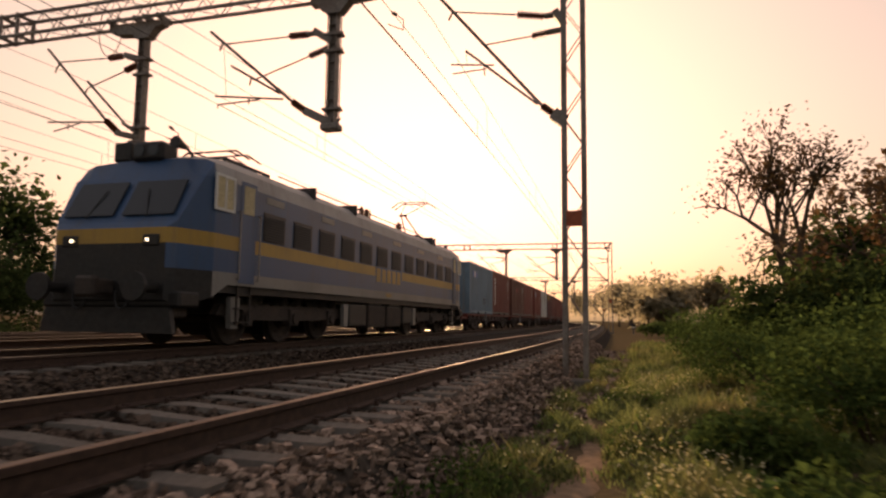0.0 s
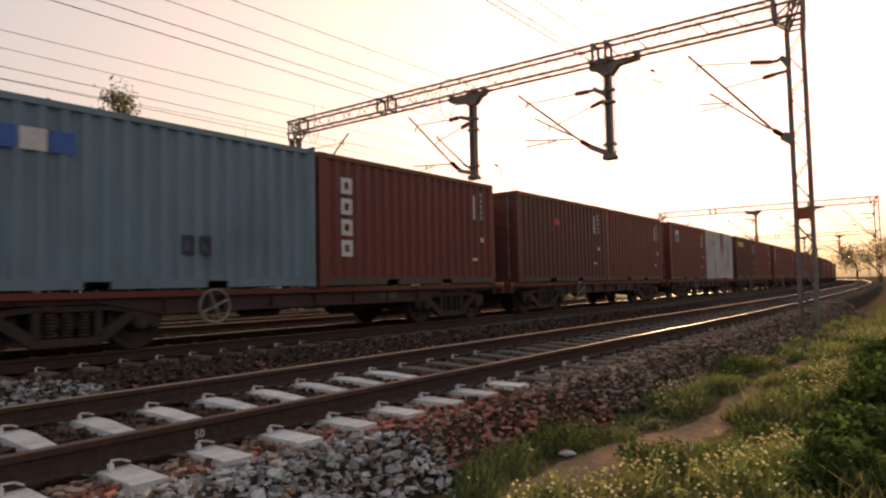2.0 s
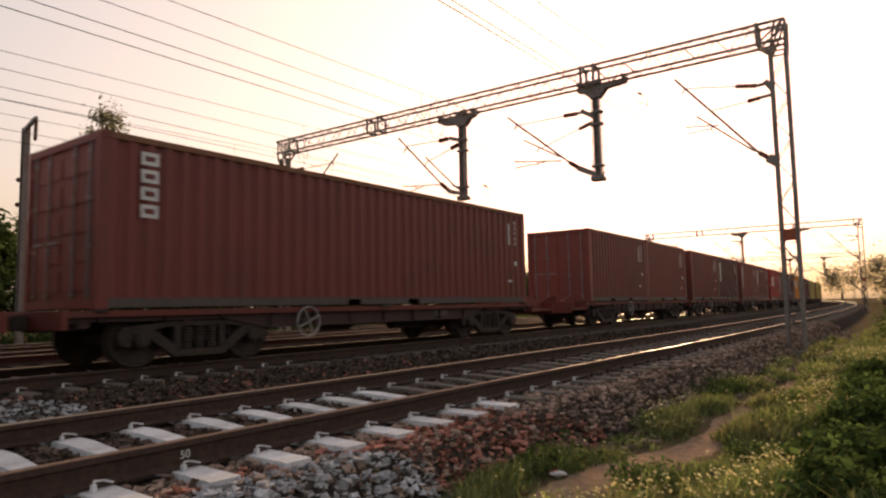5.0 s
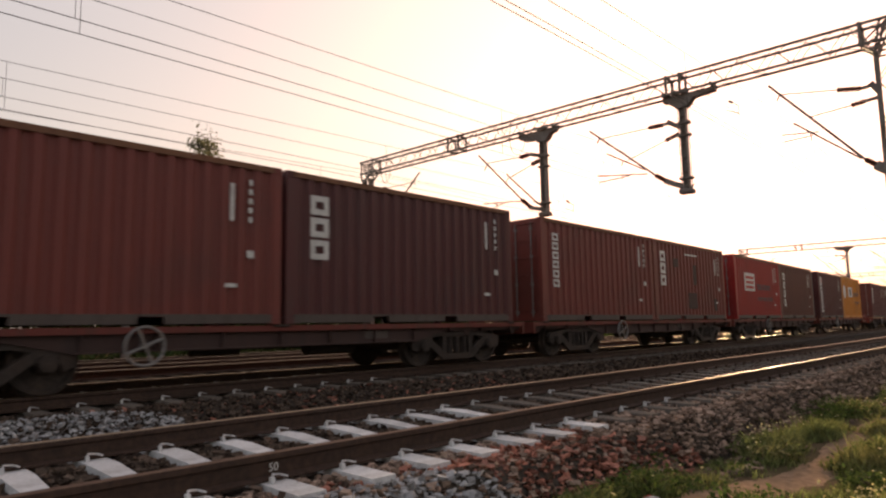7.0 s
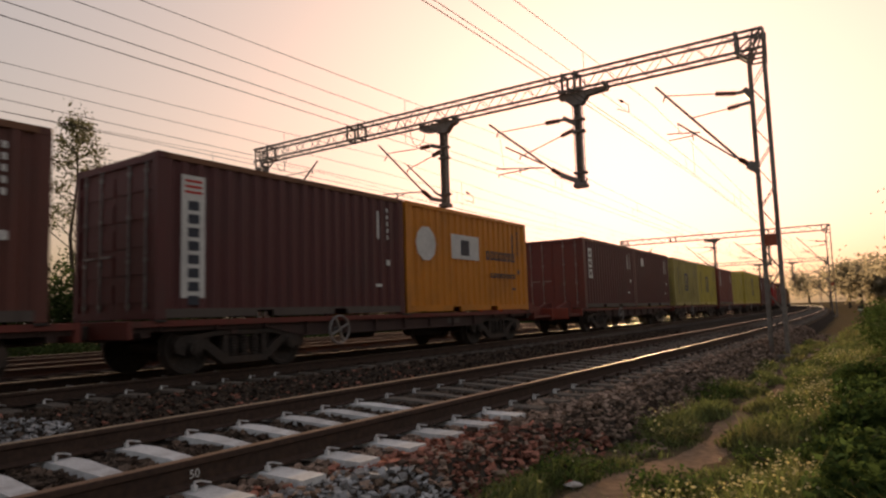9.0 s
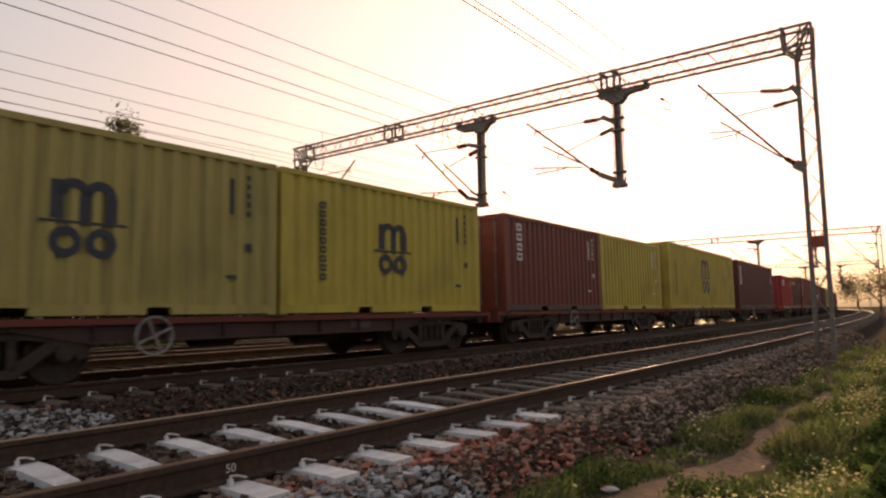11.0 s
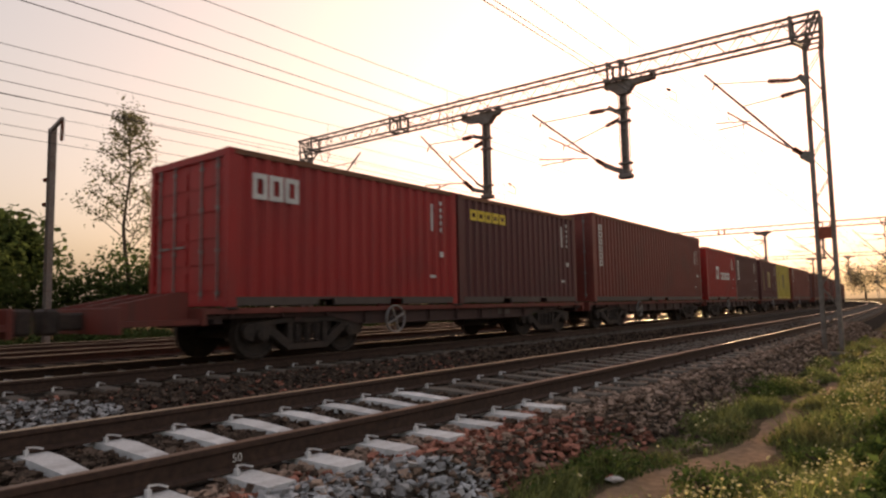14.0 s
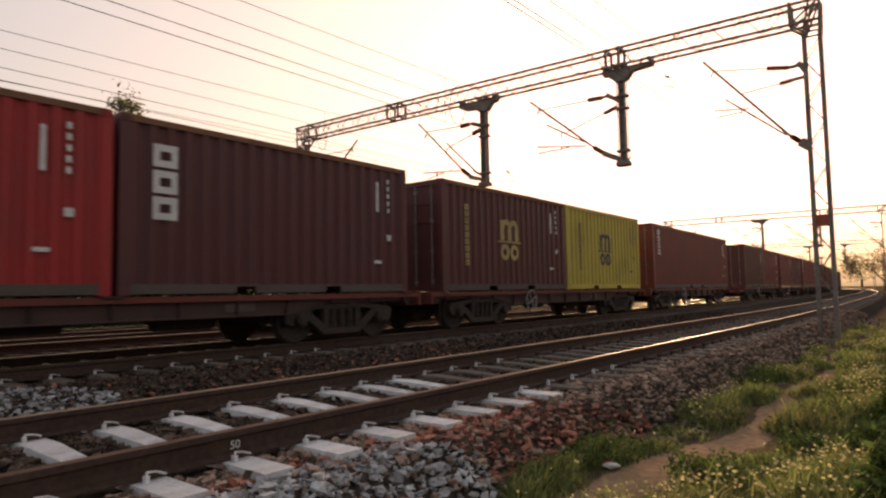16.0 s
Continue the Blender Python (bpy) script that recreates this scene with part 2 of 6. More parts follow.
RUST = (0.10, 0.045, 0.025)
M = {
    "red": streaked("oxide_red_paint", (0.180, 0.034, 0.024), (0.11, 0.035, 0.024), amount=0.45),
    "maroon": streaked("maroon_paint", (0.095, 0.020, 0.019), (0.06, 0.02, 0.018), amount=0.5),
    "brown": streaked("brown_paint", (0.115, 0.031, 0.020), (0.08, 0.03, 0.02), amount=0.5),
    "bright_red": streaked("bright_red_paint", (0.34, 0.016, 0.014), (0.20, 0.02, 0.018), amount=0.4),
    "blue": streaked("grey_blue_paint", (0.15, 0.23, 0.29), (0.12, 0.12, 0.12), amount=0.55),
    "grey": streaked("off_white_paint", (0.50, 0.50, 0.48), (0.17, 0.065, 0.022), amount=0.95),
    "yellow": streaked("yellow_paint", (0.50, 0.40, 0.055), (0.32, 0.22, 0.05), amount=0.45),
    "amber": streaked("amber_paint", (0.62, 0.215, 0.010), (0.35, 0.15, 0.03), amount=0.4),
    "olive": streaked("olive_yellow_paint", (0.40, 0.33, 0.09), (0.15, 0.11, 0.05), amount=0.7),
    "mark_white": material("white_marking", (0.62, 0.61, 0.58), 0.6, spread=0.15),
    "mark_dark": material("dark_marking", (0.03, 0.035, 0.05), 0.6),
    "mark_yellow": material("yellow_marking", (0.75, 0.55, 0.05), 0.6, spread=0.1),
    "mark_gold": material("worn_gold_marking", (0.42, 0.33, 0.12), 0.65, spread=0.2, stain_amount=0.6),
    "mark_blue": material("blue_marking", (0.04, 0.12, 0.40), 0.6, spread=0.1),
    "mark_red": material("red_marking", (0.5, 0.04, 0.03), 0.6, spread=0.1),
    "steel_rod": material("dull_galvanised_steel", (0.22, 0.21, 0.2), 0.5, 0.5, stain_colour=RUST),
    "wagon": streaked("rusty_red_wagon_steel", (0.15, 0.028, 0.018), (0.06, 0.03, 0.02), 0.7, 0.7),
    # darker maroon than the flanges, for sills, cross bearers and patches
    "dark_maroon": streaked("grimy_dark_wagon_steel", (0.055, 0.026, 0.021), (0.03, 0.02, 0.018), 0.75, 0.7),
    "rail_grime": streaked("dusty_grey_brown_sill", (0.085, 0.066, 0.056), (0.05, 0.03, 0.025), 0.7, 0.7),
    "rail_rust": streaked("rust_worn_top_rail", (0.20, 0.085, 0.04), (0.10, 0.035, 0.02), 0.7, 0.7),
    "bogie": material("brake_dust_cast_steel", (0.042, 0.032, 0.026), 0.8, 0.2, 0.35, 18, 3, (0.10, 0.06, 0.04)),
    "black": material("oily_black_steel", (0.018, 0.017, 0.016), 0.6, 0.2, 0.4, 12, 2, (0.05, 0.035, 0.025)),
    "tread": material("polished_wheel_steel", (0.30, 0.28, 0.26), 0.35, 0.9),
    "loco_blue": streaked("loco_blue_enamel", (0.024, 0.068, 0.150), (0.045, 0.05, 0.06), 0.45, 0.6),
    "loco_yellow": streaked("loco_yellow_band", (0.36, 0.215, 0.035), (0.16, 0.10, 0.05), 0.5, 0.6),
    "loco_grey": streaked("loco_light_grey", (0.19, 0.185, 0.175), (0.14, 0.11, 0.09), 0.5, 0.55),
    "loco_roof": streaked("dusty_grey_roof", (0.33, 0.315, 0.30), (0.15, 0.11, 0.09), 0.6, 0.5),
    "louvre": material("dark_louvre_steel", (0.030, 0.027, 0.026), 0.6, 0.1, 0.3, 30, 3),
    "rubber": material("dark_rubber", (0.02, 0.02, 0.02), 0.8),
    # window pane colour: a pale light reflection painted in
    "cream": material("cream_curtain", (0.5, 0.42, 0.25), 0.8),
    "insulator": material("brown_glazed_porcelain", (0.13, 0.04, 0.02), 0.25, 0.0, 0.2),
    "rail_side": material("rusty_rail_steel", (0.055, 0.030, 0.020), 0.75, 0.2, 0.35, 20, 3, (0.03, 0.02, 0.015)),
    "rail_top": material("polished_rail_head", (0.40, 0.31, 0.22), 0.50, 1.0, 0.1, 30, 2, (0.25, 0.2, 0.15), 0.3, bump=0.02),
    # darker brown and less metallic than the polished head; nearest rail only
    "rail_dull": material("rust_filmed_rail_head", (0.14, 0.085, 0.055), 0.55, 0.6, 0.2, 30, 2, (0.08, 0.045, 0.03), 0.5, bump=0.03),
    "concrete": material("weathered_concrete", (0.165, 0.145, 0.125), 0.85, 0, 0.2, 30, 4, (0.16, 0.13, 0.11), 0.6, 0.3, random_object=0.15),
    "limewash": material("flaking_limewash", (0.62, 0.62, 0.61), 0.9, 0, 0.12, 35, 7, (0.38, 0.36, 0.34), 0.7, 0.4, random_object=0.1),
    "stone_grey": material("grey_ballast_stone", (0.235, 0.168, 0.130), 0.85, 0, 0.3, 40, 3, (0.20, 0.15, 0.11), 0.5, 0.4, random_island=0.75),
    # darker copy of the ballast stone, with shade put into its colour
    "stone_dark": material("oily_ballast_stone", (0.080, 0.060, 0.047), 0.85, 0, 0.3, 40, 3, (0.12, 0.08, 0.06), 0.5, 0.4, random_island=0.75),
    # concrete darkened to paint in the shade seen beneath the wagons
    "shaded_concrete": material("oil_stained_concrete", (0.070, 0.060, 0.052), 0.85, 0, 0.25, 30, 4, (0.04, 0.035, 0.03), 0.6, 0.3),
    "stone_red": material("brick_red_ballast_stone", (0.30, 0.132, 0.095), 0.85, 0, 0.3, 40, 3, (0.15, 0.10, 0.085), 0.55, 0.4, random_island=0.65),
    "stone_white": material("limewashed_ballast_stone", (0.36, 0.36, 0.36), 0.9, 0, 0.25, 40, 5, (0.22, 0.2, 0.18), 0.7, 0.4, random_island=0.45),
    "ballast_bed": material("ballast_bed", (0.060, 0.049, 0.040), 0.95, 0, 0.6, 16, 0.8, (0.06, 0.05, 0.045), 0.6, 1.0),
    "soil": material("dry_verge_soil", (0.105, 0.078, 0.048), 0.95, 0, 0.3, 9, 0.5, (0.08, 0.08, 0.035), 0.6, 0.6),
    "path": material("trodden_dusty_path", (0.27, 0.18, 0.12), 0.95, 0, 0.3, 12, 1.2, (0.13, 0.105, 0.07), 0.6, 0.5),
    "grass": material("meadow_grass", (0.150, 0.176, 0.058), 0.8, 0, 0.3, 6, 0.9, (0.19, 0.14, 0.065), 0.75, 0, random_island=0.5, translucent=0.4),
    "leaf": material("shrub_leaf", (0.056, 0.088, 0.027), 0.85, 0, 0.25, 5, 0.7, (0.10, 0.13, 0.03), 0.5, 0, random_island=0.45, translucent=0.35),
    "leaf_dark": material("tree_leaf", (0.055, 0.080, 0.028), 0.85, 0, 0.25, 4, 0.4, (0.07, 0.085, 0.03), 0.5, 0, random_island=0.4, translucent=0.4),
    # leaf colour lightened and made more translucent to paint in distance haze
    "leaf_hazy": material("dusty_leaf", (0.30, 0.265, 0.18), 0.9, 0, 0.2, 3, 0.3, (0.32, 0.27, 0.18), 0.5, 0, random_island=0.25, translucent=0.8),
    "leaf_dusty": material("grey_green_leaf", (0.13, 0.13, 0.075), 0.85, 0, 0.25, 4, 0.4, (0.11, 0.12, 0.06), 0.5, 0, random_island=0.4, translucent=0.5),
    "leaf_dry": material("dry_brown_leaf", (0.11, 0.065, 0.03), 0.7, 0, 0.3, 5, 0.6, None, 0.3, 0, random_island=0.4, translucent=0.4),
    "bark": material("grey_brown_bark", (0.095, 0.075, 0.055), 0.9, 0, 0.35, 14, 2, None, 0.5, 0.6),
    "flower": material("pale_yellow_petal", (0.82, 0.74, 0.46), 0.7, 0, 0.15, 5, 1, (0.80, 0.78, 0.68), 0.6, 0, random_island=0.25, translucent=0.5),
    "ohe_steel": material("galvanised_mast_steel", (0.20, 0.175, 0.155), 0.6, 0.35, 0.25, 14, 1.4, (0.13, 0.07, 0.04), 0.6, 0.15),
    "wire": material("weathered_copper_wire", (0.06, 0.05, 0.045), 0.6, 0.5, 0.2),
    "plate_red": material("faded_red_plate", (0.30, 0.07, 0.03), 0.7, 0, 0.2, 10, 3),
    "litter": material("crumpled_paper", (0.6, 0.55, 0.52), 0.8),
    "lamp": glowing("lit_marker_lamp", (1.0, 0.85, 0.6), 3.0),
}
rust_run(M["grey"], (0.17, 0.085, 0.045), 0.47, 0.42)
_g = bpy.data.materials.new("tinted_glass")
_g.use_nodes = True
_gb = _g.node_tree.nodes["Principled BSDF"]
_gb.inputs["Base Color"].default_value, _gb.inputs["Roughness"].default_value = (0.03, 0.035, 0.04, 1), 0.08
_gb.inputs["Specular IOR Level"].default_value = 0.3
M["glass"] = _g


# ---------------------------------------------------------------- mesh helpers
def box(bm, x0, x1, y0, y1, z0, z1, bevel=0.0):
    v = [bm.verts.new((x, y, z)) for x in (x0, x1) for y in (y0, y1) for z in (z0, z1)]
    f = [bm.faces.new([v[i] for i in q]) for q in ((0, 1, 3, 2), (4, 6, 7, 5), (0, 4, 5, 1), (2, 3, 7, 6), (0, 2, 6, 4), (1, 5, 7, 3))]
    if bevel:
        es = list({e for q in f for e in q.edges})
        bmesh.ops.bevel(bm, geom=es, offset=bevel, segments=1, affect="EDGES")
    return bm


def rod(bm, a, b, r, n=8, r2=None, cap=True):
    a, b = Vector(a), Vector(b)
    d = (b - a).normalized()
    u = d.orthogonal().normalized()
    w = d.cross(u)
    rings = []
    for p, q in ((a, r), (b, r if r2 is None else r2)):
        rings.append([bm.verts.new(p + (u * math.cos(2 * math.pi * i / n) + w * math.sin(2 * math.pi * i / n)) * q) for i in range(n)])
    for i in range(n):
        bm.faces.new((rings[0][i], rings[0][(i + 1) % n], rings[1][(i + 1) % n], rings[1][i]))
    if cap:
        bm.faces.new(rings[0][::-1])
        bm.faces.new(rings[1])
    return bm


def bar(bm, a, b, w, t):
    """A flat or square bar from a to b, w wide and t thick."""
    a, b = Vector(a), Vector(b)
    d = (b - a).normalized()
    u = d.cross(Vector((0, 1, 0)))
    if u.length < 0.05:
        u = d.cross(Vector((1, 0, 0)))
    u.normalize()
    v = d.cross(u)
    q = [(-w / 2, -t / 2), (w / 2, -t / 2), (w / 2, t / 2), (-w / 2, t / 2)]
    r = [[bm.verts.new(p + u * i + v * j) for i, j in q] for p in (a, b)]
    for i in range(4):
        bm.faces.new((r[0][i], r[0][(i + 1) % 4], r[1][(i + 1) % 4], r[1][i]))
    bm.faces.new(r[0][::-1])
    bm.faces.new(r[1])
    return bm


def prism(bm, pts, axis, a, b):
    """A polygon given in the two other axes, pushed from a to b along the axis (0 x, 1 y, 2 z)."""
    def at(p, s):
        c = list(p)
        c.insert(axis, s)
        return c
    r = [[bm.verts.new(at(p, s)) for p in pts] for s in (a, b)]
    n = len(pts)
    for i in range(n):
        bm.faces.new((r[0][i], r[0][(i + 1) % n], r[1][(i + 1) % n], r[1][i]))
    bm.faces.new(r[0][::-1])
    bm.faces.new(r[1])
    return bm


def lathe(bm, profile, n, axis=0):
    """A profile of (place along the axis, radius), turned round the axis."""
    rings = []
    for s, r in profile:
        ring = []
        for i in range(n):
            c = [r * math.cos(2 * math.pi * i / n), r * math.sin(2 * math.pi * i / n)]
            c.insert(axis, s)
            ring.append(bm.verts.new(c))
        rings.append(ring)
    for a, c in zip(rings, rings[1:]):
        for i in range(n):
            bm.faces.new((a[i], a[(i + 1) % n], c[(i + 1) % n], c[i]))
    bm.faces.new(rings[0][::-1])
    bm.faces.new(rings[-1])
    return bm


def mesh_of(name, bm, *mats, smooth=False):
    bmesh.ops.recalc_face_normals(bm, faces=bm.faces)
    me = bpy.data.meshes.new(name)
    bm.to_mesh(me)
    bm.free()
    for m in mats:
        me.materials.append(m)
    if smooth:
        me.polygons.foreach_set("use_smooth", [True] * len(me.polygons))
    return me


def part(name, bm, mat, parent, label="", smooth=False):
    me = bm if isinstance(bm, bpy.types.Mesh) else mesh_of(name, bm, *(mat if isinstance(mat, (list, tuple)) else [mat]), smooth=smooth)
    ob = new(name, me)
    ob.parent = parent
    if label:
        ob["label"] = label
    return ob


def again(ob, x=0, y=0, z=0, rz=0, parent=None):
    """Another part on the same mesh, shifted."""
    o = new(ob.name.split(".")[0], ob.data)
    o.parent = parent or ob.parent
    o.matrix_basis = pose(x, y, z, 0, 0, rz)
    if "label" in ob:
        o["label"] = ob["label"]
    return o


def from_arrays(name, verts, faces, mat):
    """A mesh from numpy arrays: verts (n, 3), faces (m, 3 or 4)."""
    me = bpy.data.meshes.new(name)
    k = faces.shape[1]
    me.vertices.add(len(verts))
    me.vertices.foreach_set("co", verts.astype(np.float32).ravel())
    me.loops.add(faces.size)
    me.loops.foreach_set("vertex_index", faces.astype(np.int32).ravel())
    me.polygons.add(len(faces))
    me.polygons.foreach_set("loop_start", np.arange(0, faces.size, k, dtype=np.int32))
    me.materials.append(mat)
    me.update(calc_edges=True)
    me.validate()
    me.shade_flat()
    return me


rng = np.random.default_rng(7)

# ---------------------------------------------------------------- the line's geometry
K_CURVE, K_FAR, EASE = 7.8e-4, 3.0e-4, 30.0    # the line bends gently to the left, and less so past 30 m
T1, T2, T3, T4 = -5.32, -11.11, -16.2, -20.3
HALF = 0.8725                         # half the rail spacing, centre to centre
GROUND = -0.62


def bend(y):
    y = np.asarray(y, float)
    near, past = np.clip(y, 0, EASE), np.clip(y - EASE, 0, None)
    return -(K_CURVE * near ** 2 + 2 * K_CURVE * EASE * past + K_FAR * past ** 2)


def heading(y):
    return math.degrees(math.atan(2 * K_CURVE * min(max(y, 0.0), EASE) + 2 * K_FAR * max(y - EASE, 0.0)))


def sweep(bm, profile, x0, ys, mats=None):
    """A closed profile of (x, z) pushed along the line."""
    rings = []
    for y in ys:
        bx = float(bend(y))
        rings.append([bm.verts.new((x0 + bx + px, y, pz)) for px, pz in profile])
    n = len(profile)
    for a, b in zip(rings, rings[1:]):
        for i in range(n):
            f = bm.faces.new((a[i], a[(i + 1) % n], b[(i + 1) % n], b[i]))
            if mats:
                f.material_index = mats[i]
    bm.faces.new(rings[0][::-1])
    bm.faces.new(rings[-1])
    return bm


YS = list(np.arange(-40, 120, 4.0)) + list(np.arange(120, 421, 10.0))


def ground_height(x, y):
    """The ground sheet: flat under the line, a shallow cess and a rough verge beside it."""
    x, y = np.asarray(x, float), np.asarray(y, float)
    off = x - bend(y)
    base = GROUND + 0.05 * np.sin(x * 1.3 + y * 0.5) * np.sin(y * 0.7 - x * 0.4)
    verge = np.clip((off + 1.2) / 2.5, 0, 1)
    base = base + verge * (0.10 + 0.07 * np.sin(x * 2.1) * np.cos(y * 1.7))
    return base


def path_x(y):
    """The middle of the trodden path."""
    y = np.asarray(y, float)
    return -2.66 - 0.10 * np.sin(y * 0.45 + 0.5) + 0.09 * np.sin(y * 1.1) + bend(y) * 0.9


def build_ground():
    xs = np.concatenate([[-1500, -600, -250, -120, -70, -45], np.arange(-30, -4, 2.0), np.arange(-4, 4.01, 0.2), np.arange(5, 14, 1.5), [16, 25, 45, 90, 200, 600, 1500]])
    ys = np.concatenate([[-600, -200, -80, -40, -20, -10], np.arange(-4, 26, 0.25), np.arange(26, 60, 2.0), [65, 80, 100, 140, 200, 300, 450, 700, 1200, 2500]])
    X, Y = np.meshgrid(xs, ys)
    Z = ground_height(X, Y) * 1.0
    far = np.clip((np.hypot(X, Y) - 60) / 60, 0, 1)
    Z = Z * (1 - far) + GROUND * far
    near = (np.abs(X) < 6) & (Y > -4) & (Y < 40)
    Z = Z + near * (0.018 * np.sin(X * 9 + Y * 3) * np.sin(Y * 8 - X * 4))
    on_path = np.exp(-((X - path_x(Y)) / 0.24) ** 2)
    Z = Z - near * 0.05 * on_path
    n, m = X.shape
    idx = np.arange(n * m).reshape(n, m)
    faces = np.stack([idx[:-1, :-1], idx[:-1, 1:], idx[1:, 1:], idx[1:, :-1]], -1).reshape(-1, 4)
    me = from_arrays("ground", np.stack([X, Y, Z], -1).reshape(-1, 3), faces, M["soil"])
    me.polygons.foreach_set("use_smooth", [True] * len(me.polygons))
    tagged(new("ground", me), "dry earth verge with a trodden footpath beside the line", "ground", kind="structure")


build_ground()

RAIL = [(-0.036, -0.004), (-0.030, 0.0), (0.030, 0.0), (0.036, -0.004), (0.036, -0.040), (0.010, -0.055), (0.010, -0.140), (0.070, -0.158), (0.070, -0.170), (-0.070, -0.170), (-0.070, -0.158), (-0.010, -0.140), (-0.010, -0.055), (-0.036, -0.040)]
RAIL_MATS = [1, 1, 1] + [0] * 11
SLEEPER_STEP = 0.556


def sleeper_mesh(name, mat):
    bm = bmesh.new()
    prof = [(-1.37, -0.178), (-0.55, -0.172), (0.0, -0.20), (0.55, -0.172), (1.37, -0.178)]
    rings = []
    for x, z in prof:
        w = 0.102 if abs(x) > 0.3 else 0.078
        rings.append([bm.verts.new(c) for c in ((x, -w - 0.03, z - 0.2), (x, w + 0.03, z - 0.2), (x, w, z), (x, -w, z))])
    for a, b in zip(rings, rings[1:]):
        for i in range(4):
            bm.faces.new((a[i], a[(i + 1) % 4], b[(i + 1) % 4], b[i]))
    bm.faces.new(rings[0][::-1])
    bm.faces.new(rings[-1])
    return mesh_of(name, bm, mat)


def clip_mesh(mat):
    bm = bmesh.new()
    for s in (-1, 1):
        for q in (-1, 1):
            c = s * HALF + q * 0.115
            rod(bm, (c, -0.05, -0.170), (c - q * 0.01, -0.045, -0.120), 0.007, 5)
            rod(bm, (c - q * 0.01, -0.045, -0.120), (c - q * 0.05, 0.03, -0.135), 0.007, 5)
            rod(bm, (c - q * 0.05, 0.03, -0.135), (c + q * 0.02, 0.05, -0.14), 0.007, 5)
            box(bm, c - 0.018, c + 0.018, -0.065, -0.04, -0.178, -0.135)
    return mesh_of("rail_clip", bm, mat)


def build_track(name, x0, label, sleepers_to, single):
    tr = tagged(new(name), label, "railway track", kind="structure")
    bed = bmesh.new()
    right = 1.72 if x0 == T1 else 2.9
    sweep(bed, [(-2.9, GROUND - 0.1), (-1.75, -0.235), (-0.9, -0.215), (0, -0.245), (0.9, -0.215), (1.62, -0.235), (right + 0.35, GROUND - 0.1)], x0, YS)
    part("ballast_bed", bed, M["ballast_bed"], tr)
    for s in (-1, 1):
        part("rail", sweep(bmesh.new(), RAIL, x0 + s * HALF, YS, RAIL_MATS), [M["rail_side"], M["rail_dull" if x0 == T1 and s > 0 else "rail_top"]], tr)
    plain, white = sleeper_mesh("sleeper", M["concrete"]), sleeper_mesh("sleeper", M["limewash"])
    clips, clips_white = clip_mesh(M["rail_side"]), clip_mesh(M["limewash"])
    ys = np.arange(-2.015, sleepers_to, SLEEPER_STEP)
    if single:
        for y in ys[:280]:
            lime = y < 6.0 and x0 == T1
            o = new("sleeper", white if lime else plain)
            o.parent, o.matrix_basis = tr, pose(x0 + float(bend(y)), y, rng.uniform(-0.004, 0.004), 0, 0, heading(y) + rng.uniform(-0.6, 0.6))
            if y < 22:
                c = new("rail_clip", clips_white if lime or y < 8 else clips)
                c.parent, c.matrix_basis = tr, pose(x0 + float(bend(y)), y, 0, 0, 0, heading(y))
    else:
        bm = bmesh.new()
        for y in ys:
            bx = x0 + float(bend(y))
            box(bm, bx - 1.37, bx + 1.37, y - 0.12, y + 0.12, -0.35, -0.178)
        # far tracks' sleepers carry the undercarriage shade in their colour
        o = part("sleepers", bm, M["shaded_concrete"], tr)
        o["kind"] = "stuff"
    return tr


# ---------------------------------------------------------------- containers
C20, C40 = 6.058, 12.192
CW = 2.438


def corrugated(length, height, depth=0.046, pitch=0.29):
    """A side wall pressed into trapezoid ribs, with a plain inner face."""
    bm = bmesh.new()
    n = round((length - 0.36) / pitch)
    p = (length - 0.36) / n
    line = [(-length / 2 + 0.14, 0.0)]
    y = -length / 2 + 0.18
    for i in range(n):
        line += [(y + p * 0.30, 0.0), (y + p * 0.45, -depth), (y + p * 0.80, -depth), (y + p * 0.95, 0.0)]
        y += p
    line += [(length / 2 - 0.14, 0.0)]
    out = [[bm.verts.new((d, yy, z)) for yy, d in line] for z in (0.16, height - 0.10)]
    inn = [[bm.verts.new((-depth - 0.012, yy, z)) for yy, d in (line[0], line[-1])] for z in (0.16, height - 0.10)]
    for i in range(len(line) - 1):
        bm.faces.new((out[0][i], out[0][i + 1], out[1][i + 1], out[1][i]))
    bm.faces.new((inn[0][0], inn[1][0], inn[1][1], inn[0][1]))
    bm.faces.new(out[1] + inn[1][::-1])
    bm.faces.new(out[0][::-1] + inn[0])
    return bm


